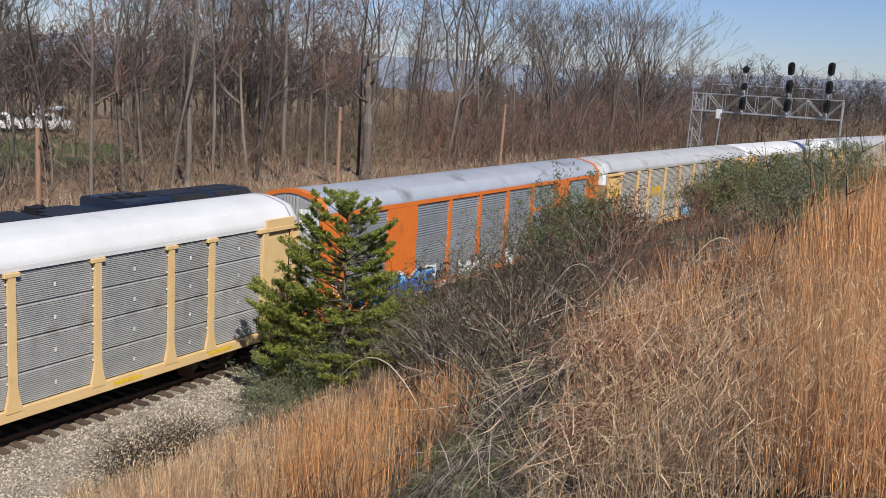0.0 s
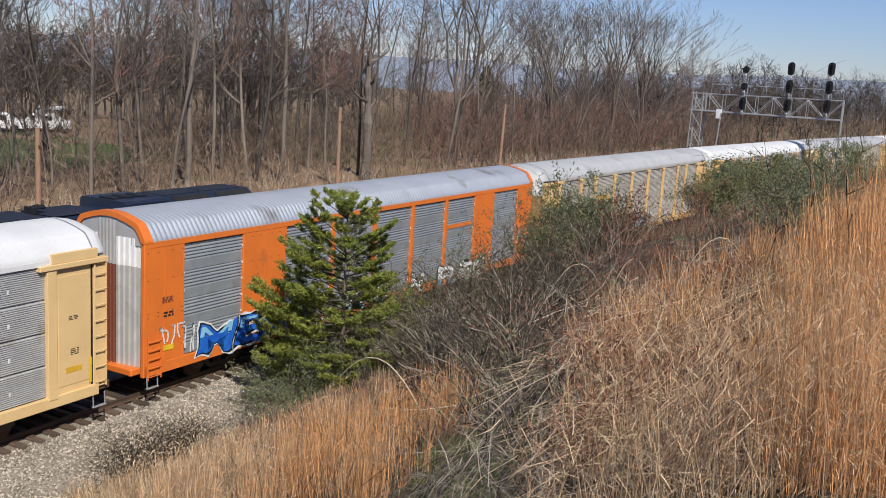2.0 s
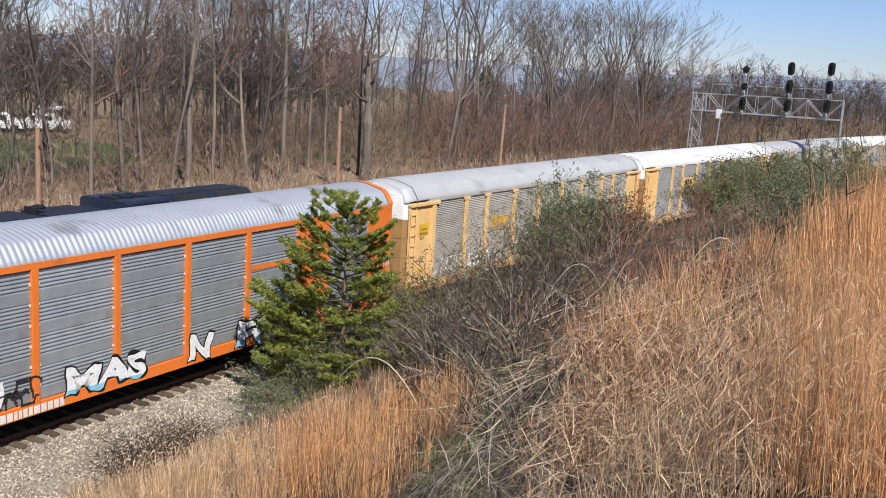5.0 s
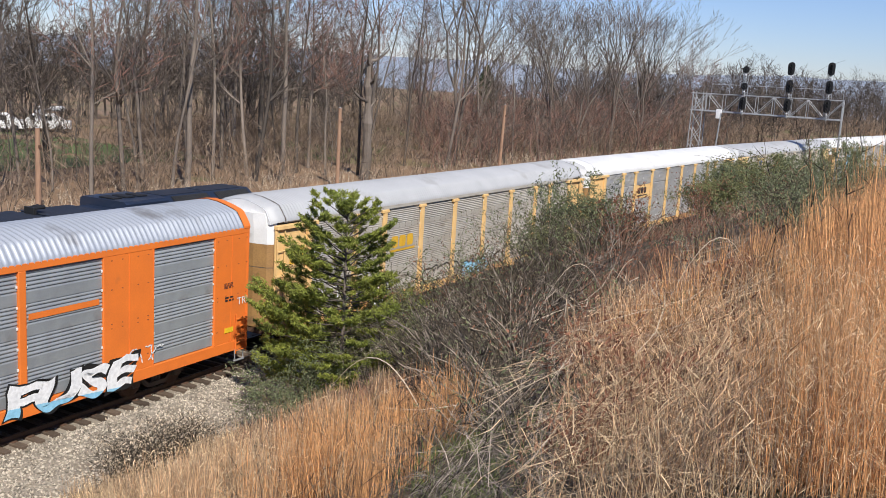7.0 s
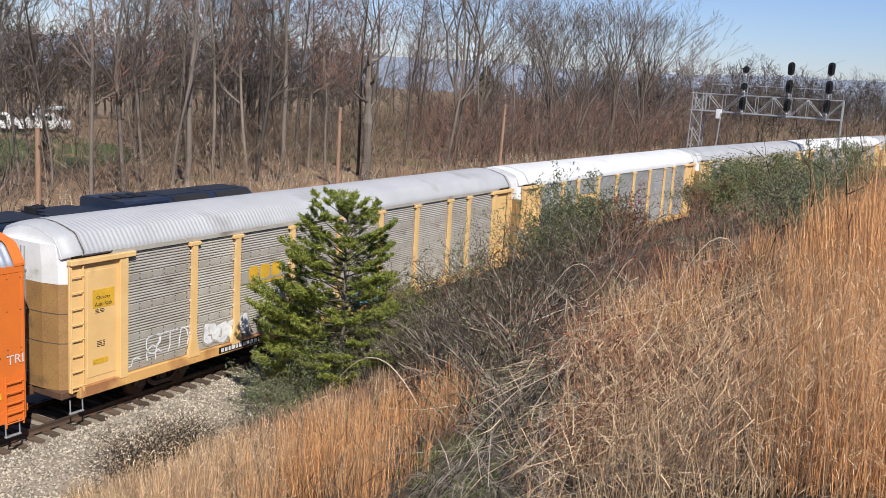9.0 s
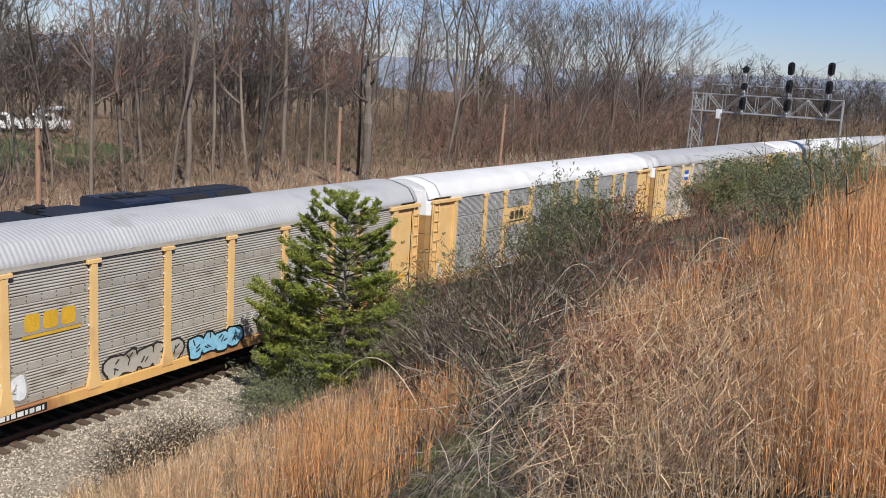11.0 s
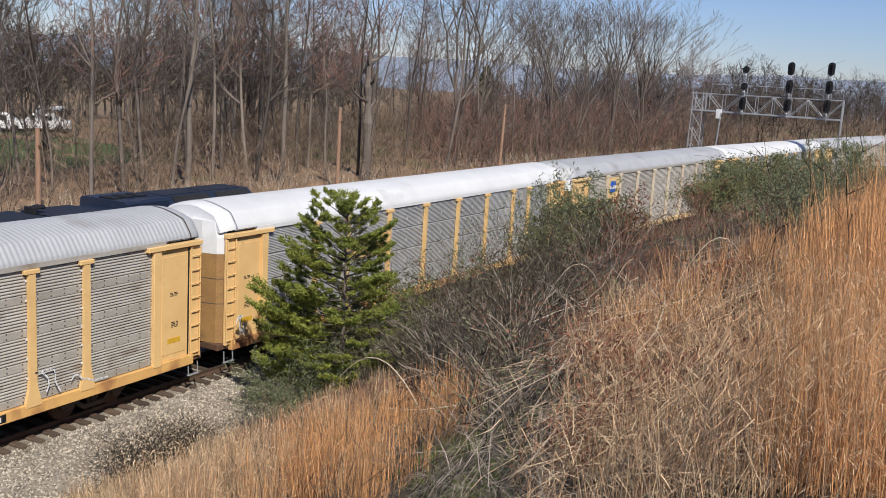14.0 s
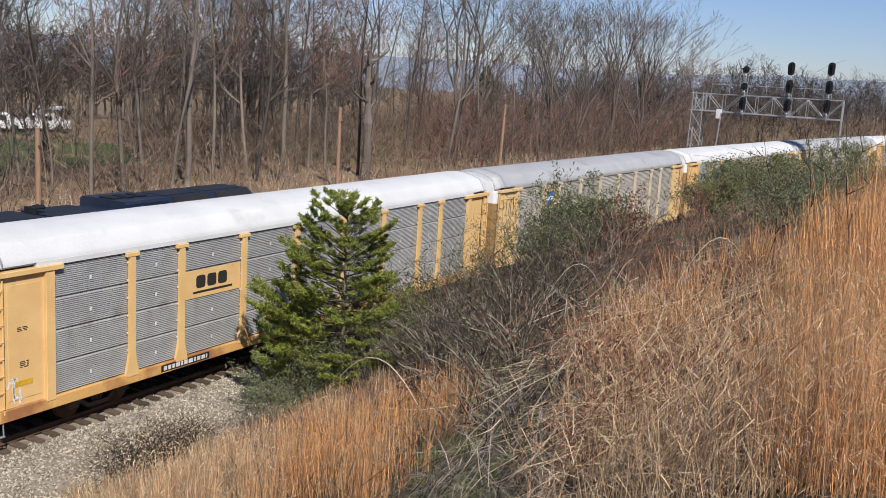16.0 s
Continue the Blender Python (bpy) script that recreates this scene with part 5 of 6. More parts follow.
def telegraph_pole(x, y, hgt, lean):
    p = tagged(new("telegraph_pole"), "old cut-off brown wooden pole on the bank", "pole", "poles along the bank")
    part("shaft", Geo().tube((0, 0, -0.5), (0, 0, hgt * 0.5), 0.135, 0.12, 12).tube((0, 0, hgt * 0.5), (0, 0, hgt), 0.12, 0.105, 12), M["pole"], p, smooth=False)
    part("pole_cap", Geo().tube((0, 0, hgt), (0, 0, hgt + 0.05), 0.11, 0.02, 12), M["galvpost"], p)
    part("bracket", Geo().box(-0.05, 0.05, -0.2, -0.09, hgt - 0.9, hgt - 0.75, 0.01), M["rust"], p)
    p.matrix_basis = pose(x, y, ground_z(x, y), 0, lean, 0)


telegraph_pole(29.6, 15.6, 4.0, 0)
telegraph_pole(50.0, 13.6, 6.3, 0)
telegraph_pole(70.5, 12.4, 6.5, 3.5)


def gantry():
    """Signal bridge over the tracks with three masts of hooded colour-light heads."""
    g = tagged(new("signal_bridge"), "grey lattice signal bridge with black signal heads over the tracks", "signal bridge")
    S = M["galvpost"]
    a, b = 5.4, -8.9   # ends, along y
    z0, z1 = 8.05, 9.75

    def bar(name, p, q, r=0.05):
        part(name, Geo().tube(p, q, r, r, 6), S, g)
    for x in (-0.6, 0.6):
        for y0, y1 in ((a, a),):
            bar("column", (x, 5.4, -0.5), (x, 5.2, z1 + 0.2), 0.055)
            bar("column", (x, 4.1, -0.5), (x, 4.2, z1 + 0.2), 0.055)
        for k in range(6):
            zz = k * 1.6
            bar("column_brace", (x, 5.3, zz), (x, 4.2, zz + 1.6), 0.035)
            bar("column_brace", (x, 4.2, zz), (x, 5.3, zz + 1.6), 0.035)
        bar("top_chord", (x, a, z1), (x, b, z1 + 0.15), 0.055)
        bar("bottom_chord", (x, a, z0), (x, b, z0), 0.055)
        n = 9
        for k in range(n):
            ya, yb = a + (b - a) * k / n, a + (b - a) * (k + 1) / n
            if k % 2:
                bar("lattice_bar", (x, ya, z1), (x, yb, z0), 0.032)
            else:
                bar("lattice_bar", (x, ya, z0), (x, yb, z1), 0.032)
            bar("lattice_post", (x, yb, z0), (x, yb, z1), 0.035)
    for k in range(10):
        y = a + (b - a) * k / 9
        bar("cross_tie", (-0.6, y, z0), (0.6, y, z0), 0.035)
        bar("cross_tie", (-0.6, y, z1), (0.6, y, z1), 0.035)
    bar("column", (0.0, b, -0.5), (0.0, b, z1 + 0.1), 0.1)
    part("deck_grating", Geo().box(-0.55, 0.55, b, a, z0 + 0.05, z0 + 0.09), S, g)
    part("junction_box", Geo().box(-0.9, -0.6, 2.2, 2.7, 7.4, 8.3, 0.03), M["whitetop"], g)
    bar("handrail", (-0.7, a - 2, z1 + 1.0), (-0.7, b, z1 + 1.1), 0.025)
    for k in range(8):
        y = a - 2 + (b - a + 2) * k / 7
        bar("handrail_post", (-0.7, y, z1), (-0.7, y, z1 + 1.05), 0.02)
    for y, heads, small in ((0.2, (12.3, 10.7, 9.05), True), (-4.0, (12.6, 10.95, 9.15), False), (-7.6, (12.75, 11.05, 9.3), False)):
        bar("mast", (-0.75, y, 7.9), (-0.75, y, 12.4), 0.06)
        for zz in heads:
            hh = 0.62
            if small and zz > 10:
                hh = 0.34
            head = Geo()
            secs = []
            k = 16
            for dx in (0.0, 0.06):
                ring = []
                for j in range(k):
                    t = 2 * math.pi * j / k
                    ring.append((-1.02 - dx, y + 0.33 * math.cos(t), zz + (hh - 0.33) * math.copysign(1, math.sin(t)) + 0.33 * math.sin(t)))
                secs.append(ring)
            head.strip(secs, True, True)
            hd = part("signal_head", head, M["black"], g, "black signal backboard")
            for dz in ((-0.3, 0.0, 0.3) if hh > 0.5 else (0.0,)):
                part("lamp_hood", Geo().tube((-1.08, y, zz + dz), (-1.32, y, zz + dz - 0.02), 0.12, 0.13, 12, False), M["black"], hd)
            part("head_bracket", Geo().box(-1.04, -0.74, y - 0.05, y + 0.05, zz - hh - 0.22, zz - hh - 0.1), M["whitetop"], g)
        for k in range(9):
            z = 9.8 + k * 0.32
            part("rung", Geo().tube((-0.55, y - 0.22, z), (-0.55, y + 0.22, z), 0.018, 0.018, 5), S, g)
        for s_ in (-0.22, 0.22):
            bar("ladder_rail", (-0.55, y + s_, 8.1), (-0.55, y + s_, 13.0), 0.025)
    g.matrix_basis = pose(100, 0, 0)


gantry()


def relay_mast():
    m = tagged(new("trackside_mast"), "slim leaning grey mast with a white box beside the signal bridge", "mast")
    part("shaft", Geo().tube((0, 0, -0.5), (0, -0.5, 8.0), 0.09, 0.07, 8), M["galvpost"], m)
    m.matrix_basis = pose(97, 2.2, 0)


relay_mast()


def street_light():
    s = tagged(new("street_lamp"), "grey post with a white cobra-head lamp beyond the trees", "street lamp")
    part("post", Geo().tube((0, 0, -0.5), (0, 0, 3.6), 0.1, 0.08, 10), M["black"], s)
    part("arm", Geo().tube((0, 0, 3.6), (0.7, -0.3, 3.75), 0.04, 0.035, 8), M["galvpost"], s)
    part("transformer", Geo().tube((-0.3, 0.1, 3.0), (-0.3, 0.1, 3.85), 0.24, 0.24, 14), M["whitetop"], s)
    part("lamp_head", Geo().box(0.3, 1.2, -0.55, -0.1, 3.55, 3.85, 0.1), M["housewhite"], s)
    s.matrix_basis = pose(40.8, 29.0, ground_z(40.8, 29.0), 0, 0, 0)


street_light()


def house(x, y, w, d, hgt, turn, label):
    hs = tagged(new("house"), label, "house")
    part("wall", Geo().box(-w / 2, w / 2, -d / 2, d / 2, -0.5, hgt, 0.0), M["housewhite"], hs)
    roof = Geo().add([(-w / 2 - 0.4, -d / 2 - 0.4, hgt), (w / 2 + 0.4, -d / 2 - 0.4, hgt), (w / 2 + 0.4, d / 2 + 0.4, hgt), (-w / 2 - 0.4, d / 2 + 0.4, hgt), (-w / 2 - 0.4, 0, hgt + d * 0.3), (w / 2 + 0.4, 0, hgt + d * 0.3)],
                     [(0, 1, 5, 4), (2, 3, 4, 5), (0, 4, 3), (1, 2, 5), (3, 2, 1, 0)])
    part("roof", roof, M["lococap"], hs)
    n = max(2, int(w / 3))
    for i in range(n):
        xx = -w / 2 + w * (i + 0.5) / n
        wd = part("window", Geo().box(xx - 0.55, xx + 0.55, -d / 2 - 0.05, -d / 2 + 0.1, 0.9, 2.2, 0.02), M["whitetop"], hs)
        part("pane", Geo().box(xx - 0.45, xx + 0.45, -d / 2 - 0.07, -d / 2 - 0.05, 1.0, 2.1), M["glass"], wd)
    hs.matrix_basis = pose(x, y, ground_z(x, y), 0, 0, turn)


house(162, 30, 9, 7, 2.8, -70, "pale house far behind the trees")


def parked_car(x, y, turn):
    c = tagged(new("parked_car"), "white car parked on the lawn beyond the trees", "car", "cars on the lawn")
    prof = [(-2.25, 0.32), (-2.3, 0.78), (-1.35, 0.92), (-0.7, 1.46), (0.8, 1.5), (1.65, 1.0), (2.25, 0.92), (2.3, 0.32)]
    part("body", Geo().strip([[(a, yy, b) for a, b in prof] for yy in (-0.88, 0.88)], True, True), M["housewhite"], c)
    for yy in (-0.892, 0.882):
        part("window", Geo().box(-0.75, 0.85, yy, yy + 0.01, 0.98, 1.36, 0.0), M["glass"], c)
    for sx in (-1.45, 1.45):
        for yy in (-0.8, 0.8):
            part("wheel", Geo().tube((sx, yy - 0.11, 0.33), (sx, yy + 0.11, 0.33), 0.33, 0.33, 16), M["black"], c)
    c.matrix_basis = pose(x, y, ground_z(x, y), 0, 0, turn)


parked_car(52.5, 49.2, -40)
parked_car(56.2, 48.2, -45)
lawn = new("lawn", heightfield("lawn", list(np.arange(36, 56, 1.0)), list(np.arange(28, 56, 1.0)), M["lawn"], 0.05, along=False))
tagged(lawn, "patch of green lawn behind the trees", "lawn", kind="structure")


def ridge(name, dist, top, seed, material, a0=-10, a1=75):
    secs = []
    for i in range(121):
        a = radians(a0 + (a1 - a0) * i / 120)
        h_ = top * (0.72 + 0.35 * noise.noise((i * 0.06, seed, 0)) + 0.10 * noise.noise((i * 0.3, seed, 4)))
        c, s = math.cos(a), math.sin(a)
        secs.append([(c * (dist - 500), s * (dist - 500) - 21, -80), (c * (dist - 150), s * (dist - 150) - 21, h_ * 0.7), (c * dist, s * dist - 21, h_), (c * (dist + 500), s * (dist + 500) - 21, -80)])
    tagged(part(name, Geo().strip(secs), material, None, "", True), "long wooded ridge on the skyline, painted the blue of distance haze", "hills", kind="structure")


# far ridge; its haze is painted, the air itself is clear
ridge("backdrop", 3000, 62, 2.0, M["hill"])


# ---- hillside plants ----
def conifer(x, y, hgt, wid):
    """A young pine: loose tiers of limbs that sweep out and up, with flat sprays of needles."""
    rnd = random.Random(3)
    r = np.random.default_rng(3)
    wood, tufts, dirs = [], [], []

    def spray(q, d, ln, fine):
        """A twig with shoots to both sides, clothed in needles towards its end."""
        side = d.cross(Vector((0, 0, 1))).normalized()
        n = max(2, int(ln / 0.16))
        p = q
        for i in range(n):
            e = p + d * ln / n
            wood.append((*p, *e, 0.007, 0.005))
            for sg in (-1, 1):
                k = (d * 0.8 + side * sg * rnd.uniform(0.5, 1.0) + Vector((0, 0, rnd.uniform(-0.1, 0.45)))).normalized()
                m_ = ln * rnd.uniform(0.2, 0.42) * (1 - 0.4 * i / n)
                for s in (0.4, 0.7, 1.0):
                    tufts.append(e + k * m_ * s)
                    dirs.append(k)
            tufts.append(e)
            dirs.append(d)
            p, d = e, (d + Vector((0, 0, 0.08))).normalized()

    z = 0.35
    while z < hgt * 0.97:
        t = z / hgt
        # a broad, ragged outline that stays wide to near the top
        reach = wid * (1.0 - 0.28 * t - 0.55 * t ** 4)
        a0 = rnd.uniform(0, 6.28)
        count = 6 if t < 0.8 else 4
        tier = rnd.uniform(0.72, 1.08)
        for k in range(count):
            a = a0 + 6.28 * k / count + rnd.uniform(-0.4, 0.4)
            ln = reach * tier * rnd.uniform(0.55, 1.08) + 0.1
            if math.cos(a - 2.2) > 0.3 and t < 0.55:
                ln *= 1.12
            p = Vector((0, 0, z + rnd.uniform(-0.08, 0.08)))
            d = Vector((math.cos(a), math.sin(a), rnd.uniform(-0.08, 0.16) + 0.85 * t ** 3)).normalized()
            n = max(3, int(ln / 0.28))
            for i in range(n):
                q = p + d * ln / n
                wood.append((*p, *q, 0.024 * (1 - i / n) + 0.006, 0.022 * (1 - (i + 1) / n) + 0.005))
                if i >= n * 0.3:
                    side = d.cross(Vector((0, 0, 1))).normalized()
                    for sg in (-1, 1):
                        if rnd.random() < 0.85:
                            spray(q, (d + side * sg * rnd.uniform(0.5, 1.1) + Vector((0, 0, rnd.uniform(0, 0.3)))).normalized(), ln * rnd.uniform(0.14, 0.30) + 0.1, True)
                p = q
                d = (d + Vector((rnd.gauss(0, 0.08), rnd.gauss(0, 0.08), 0.05))).normalized()
            spray(p, d, 0.22 + 0.1 * ln, True)
        z += 0.21 + 0.07 * rnd.random()
    tufts, dirs = np.array(tufts), np.array(dirs)
    m = max(3, int(80000 / len(tufts)))
    c = np.repeat(tufts, m, 0) + r.normal(size=(len(tufts) * m, 3)) * 0.03
    dd = np.repeat(dirs, m, 0) + r.normal(size=(len(tufts) * m, 3)) * 0.6
    th = tagged(new("pine_tree"), "young green pine on the bank beside the track", "tree")
    part("trunk", Geo().tube((0, 0, -0.4), (0, 0, hgt * 0.6), 0.075, 0.045, 10).tube((0, 0, hgt * 0.6), (0, 0, hgt), 0.045, 0.012, 8), M["bark"], th)
    part("branch_work", sticks("branch_work", wood, M["bark"], 3), None, th)
    part("foliage", flakes("foliage", c, r.uniform(0.06, 0.105, len(c)), M["needle"], r, 0.36, dd), None, th)
    th.matrix_basis = pose(x, y, ground_z(x, y))


conifer(24.95, -4.35, 6.3, 2.5)


def shrub(x, y, hgt, wid, stems, seed, label, leafmat=None, leaves=0, stemmat=None, rad=0.012, name="shrub", size=(0.02, 0.05), depth=3, canes=0):
    """A multi-stemmed bush: arching stems with side twigs, long pale canes, and leaves where it has them."""
    rnd = random.Random(seed)
    r = np.random.default_rng(seed)
    segs, tips = [], []

    def shoot(p, d, ln, rr, level):
        n = 4
        for k in range(n):
            q = p + d * ln / n
            segs.append((*p, *q, rr * (1 - k * 0.2), rr * (0.8 - k * 0.2)))
            tips.append(q)
            if level < depth:
                for _ in range(2):
                    e = (d + Vector((rnd.gauss(0, 0.75), rnd.gauss(0, 0.75), rnd.gauss(0.1, 0.45)))).normalized()
                    if rnd.random() < 0.75:
                        shoot(q, e, ln * rnd.uniform(0.25, 0.5), rr * 0.55, level + 1)
            p, d = q, (d + Vector((rnd.gauss(0, 0.2), rnd.gauss(0, 0.2), -0.05))).normalized()

    for _ in range(stems):
        a = rnd.uniform(0, 6.28)
        k = rnd.uniform(0, 1)
        p = Vector((math.cos(a) * wid * 0.35 * k, math.sin(a) * wid * 0.35 * k, -0.1))
        d = Vector((math.cos(a) * k * wid / hgt * 0.8, math.sin(a) * k * wid / hgt * 0.8, 1)).normalized()
        shoot(p, d, hgt * rnd.uniform(0.7, 1.1), rad * rnd.uniform(0.7, 1.3), 1)
    th = tagged(new(name), label, "shrub")
    tagged(part("stem_work", ribbons("stem_work", segs, stemmat or M["darkbrush"], seed), None, th), kind="stuff")
    if canes:
        long = []
        for _ in range(canes):
            a = rnd.uniform(0, 6.28)
            k = rnd.uniform(0.1, 1.0)
            p = Vector((math.cos(a) * wid * 0.3 * k, math.sin(a) * wid * 0.3 * k, 0))
            d = Vector((math.cos(a) * 0.5 * k, math.sin(a) * 0.5 * k, 1)).normalized()
            ln = hgt * rnd.uniform(0.7, 1.3)
            for i in range(7):
                q = p + d * ln / 7
                long.append((*p, *q, rad * (0.95 - 0.1 * i), rad * (0.85 - 0.1 * i)))
                if i > 2 and rnd.random() < 0.6:
                    e = (d + Vector((rnd.gauss(0, 0.6), rnd.gauss(0, 0.6), 0.2))).normalized()
                    long.append((*q, *(q + e * ln * 0.14), rad * 0.4, rad * 0.25))
                p, d = q, (d + Vector((math.cos(a) * 0.12, math.sin(a) * 0.10, -0.11 + rnd.gauss(0, 0.07)))).normalized()
        tagged(part("cane_work", sticks("cane_work", long, M["greystem"], 3), None, th, "grey arching canes"), kind="stuff")
    if leaves:
        tp = np.array(tips)
        w = tp[:, 2] + 0.2
        w = np.clip(w, 0, None)
        pick = r.choice(len(tp), leaves, p=w / w.sum())
        c = tp[pick] + r.normal(size=(leaves, 3)) * 0.07
        part("foliage", flakes("foliage", c, r.uniform(*size, leaves), leafmat, r, 0.7), None, th)
    th.matrix_basis = pose(x, y, ground_z(x, y))
    return th
def slope_points(n, seed, a0, a1, d0, d1, power=1.0, clump=0.0):
    """Random places on the hillside, by bearing and distance from the lookout, clear of the ballast."""
    r = np.random.default_rng(seed)
    out = []
    while len(out) < n:
        a = radians(r.uniform(a0, a1))
        d = d0 + (d1 - d0) * r.random() ** power
        x, y = d * math.cos(a), -21.3 + d * math.sin(a)
        if y - track_y(x) < -4.7 and noise.noise((x * 0.9, y * 0.9, seed)) > clump - 0.35:
            for _ in range(6 if clump else 1):
                out.append((x + r.normal() * 0.09, y + r.normal() * 0.09))
    return np.array(out[:n])


def straw_mat(name, label, pts, length, width, material, seed, lift=(0.02, 0.22), steep=0.12):
    """Fallen stems that lie tangled on the ground."""
    r = np.random.default_rng(seed)
    n = len(pts)
    z = np.array([ground_z(x, y) for x, y in pts]) + r.uniform(*lift, n)
    root = np.stack([pts[:, 0], pts[:, 1], z], 1)
    a = r.uniform(0, 6.28, n)
    ln = r.uniform(*length, n)
    top = root + np.stack([np.cos(a) * ln, np.sin(a) * ln, r.normal(size=n) * steep * ln - 0.3 * np.sin(a) * ln], 1)
    bend = r.normal(size=(n, 3)) * 0.2 * ln[:, None]
    w = r.uniform(0.6, 1.4, n) * width * np.clip(np.hypot(pts[:, 0], pts[:, 1] + 21.3) / 10, 0.5, 2.5)
    tagged(new(name, blades(name, root, top, bend, w, material, r)), label, "grass", kind="stuff")


def tufts(name, label, centres, stems, h_span, width, material, seed, lean=0.06, radius=0.12, curls=0, curl_mat=None, curl_label="", even=0.5):
    """Grass that stands in tufts: near-upright stems from one crown, and short curled leaf blades along them."""
    r = np.random.default_rng(seed)
    n = len(centres) * stems
    pts = np.repeat(centres, stems, 0) + r.normal(size=(n, 2)) * radius
    size = np.repeat(r.uniform(even, 1.0, len(centres)), stems)
    tilt = np.repeat(r.normal(size=(len(centres), 2)) * lean, stems, 0)
    z = np.array([ground_z(x, y) for x, y in pts]) - 0.03
    root = np.stack([pts[:, 0], pts[:, 1], z], 1)
    hgt = r.uniform(*h_span, n) * size
    out = (pts - np.repeat(centres, stems, 0)) * 0.5 / max(radius, 0.05) * 0.12
    top = root + np.stack([(tilt[:, 0] + out[:, 0] + r.normal(size=n) * lean) * hgt, (tilt[:, 1] + out[:, 1] + r.normal(size=n) * lean) * hgt, hgt], 1)
    bend = np.stack([r.normal(size=n) * 0.07 * hgt, r.normal(size=n) * 0.07 * hgt, -0.03 * hgt], 1)
    w = r.uniform(0.6, 1.3, n) * width * np.clip(np.hypot(pts[:, 0], pts[:, 1] + 21.3) / 10, 0.5, 2.4)
    tagged(new(name, blades(name, root, top, bend, w, material, r)), label, "grass", kind="stuff")
    if curls:
        k = n * curls
        a = np.repeat(np.arange(n), curls)
        f = r.random(k) ** 0.8
        base = root[a] + (top - root)[a] * f[:, None] + bend[a] * (f * f)[:, None]
        ang = r.uniform(0, 6.28, k)
        ln = r.uniform(0.05, 0.17, k)
        tip = base + np.stack([np.cos(ang) * ln * 0.7, np.sin(ang) * ln * 0.7, ln * r.uniform(-0.1, 1.0, k)], 1)
        drop = np.stack([np.cos(ang + 0.6) * ln * 0.4, np.sin(ang + 0.6) * ln * 0.4, -ln * r.uniform(0.1, 0.9, k)], 1)
        tagged(new("curled_leaves", blades("curled_leaves", base, tip, drop, w[a] * r.uniform(0.7, 1.3, k), curl_mat or material, r)), curl_label, "grass", kind="stuff")


# the rust-orange stand on the upper slope, nearest the lookout
CURL = "curled dry leaf blades caught among the grass stems"
tufts("tall_grass", "dense rust-orange dry bluestem grass on the upper slope", slope_points(800, 1, 0.5, 8.0, 5.0, 9.5), 13, (0.55, 1.25), 0.0034, M["grass"], 1, 0.05, 0.10, 3, M["straw"], CURL)
tufts("tall_grass", "dense rust-orange dry bluestem grass on the upper slope", slope_points(650, 11, 0.5, 7.6, 9, 16), 13, (0.8, 1.5), 0.0036, M["grass"], 11, 0.045, 0.12, 2, M["grass"], CURL)
tufts("tall_grass", "tallest rust-orange bluestem stems at the top of the slope", slope_points(150, 31, 0.5, 5.0, 7, 12), 12, (1.3, 2.0), 0.0034, M["grass"], 31, 0.04, 0.10, 1, M["grass"], CURL)
tufts("tall_grass", "tan seed stems among the orange bluestem grass", slope_points(260, 6, 1.0, 8.8, 5.0, 13), 10, (0.5, 1.2), 0.0034, M["tanstem"], 6, 0.07, 0.12)

# upright bluestem on the lower slope, towards the ballast
tufts("bluestem_tufts", "upright orange-tan bluestem tufts above the ballast", slope_points(270, 7, 31, 47, 9, 20, 0.9, 0.36), 14, (0.5, 1.25), 0.0036, M["fadedgrass"], 7, 0.06, 0.11, 1, M["straw"], CURL)
tufts("bluestem_tufts", "upright orange-tan bluestem tufts above the ballast", slope_points(230, 17, 26.3, 42, 7.5, 15, 0.9, 0.28), 11, (0.7, 1.3), 0.0036, M["grass"], 17, 0.04, 0.08, 1, M["grass"], CURL)
tufts("tan_weeds", "tan-brown dry weeds at the foot of the bank", slope_points(400, 57, 31, 51, 9, 26, 0.9, 0.15), 9, (0.4, 1.0), 0.0036, M["tanstem"], 57, 0.10, 0.14, 2, M["tanstem"], CURL)
tufts("dry_grass", "straw-coloured dry grass leaning over the ballast edge", slope_points(330, 2, 36, 51, 9, 26, 0.7, 0.15), 9, (0.3, 0.85), 0.0036, M["straw"], 2, 0.22, 0.14, 1, M["straw"], CURL)
tufts("dead_weeds", "mauve-brown dead weeds below the pine", slope_points(260, 58, 29, 40, 17, 25, 0.9), 10, (0.3, 0.85), 0.004, M["redbrush"], 58, 0.14, 0.16)
straw_mat("fallen_straw", "pale fallen straw matted at the foot of the bank", slope_points(3200, 13, 30, 51, 10, 27, 1.0, 0.2), (0.3, 0.8), 0.0042, M["straw"], 13)

# the mixed middle of the slope: blond stems, dead weeds and new grass with dark gaps between
tufts("blond_grass", "tall blond dry grass stems among the weeds", slope_points(150, 41, 8.5, 20, 5.5, 14, 0.9, 0.48), 11, (0.6, 1.35), 0.0046, M["fadedgrass"], 41, 0.13, 0.12, 2, M["straw"], CURL)
tufts("blond_grass", "tall tan dry grass stems among the briars", slope_points(26, 44, 12, 20, 12, 22, 0.9, 0.5), 7, (0.7, 1.4), 0.0038, M["fadedgrass"], 44, 0.12, 0.12)
tufts("bluestem_tufts", "slender rust stems among the weeds", slope_points(100, 42, 9, 20, 6, 20, 0.9, 0.5), 10, (0.8, 1.5), 0.0034, M["grass"], 42, 0.06, 0.07, 1, M["grass"], CURL)
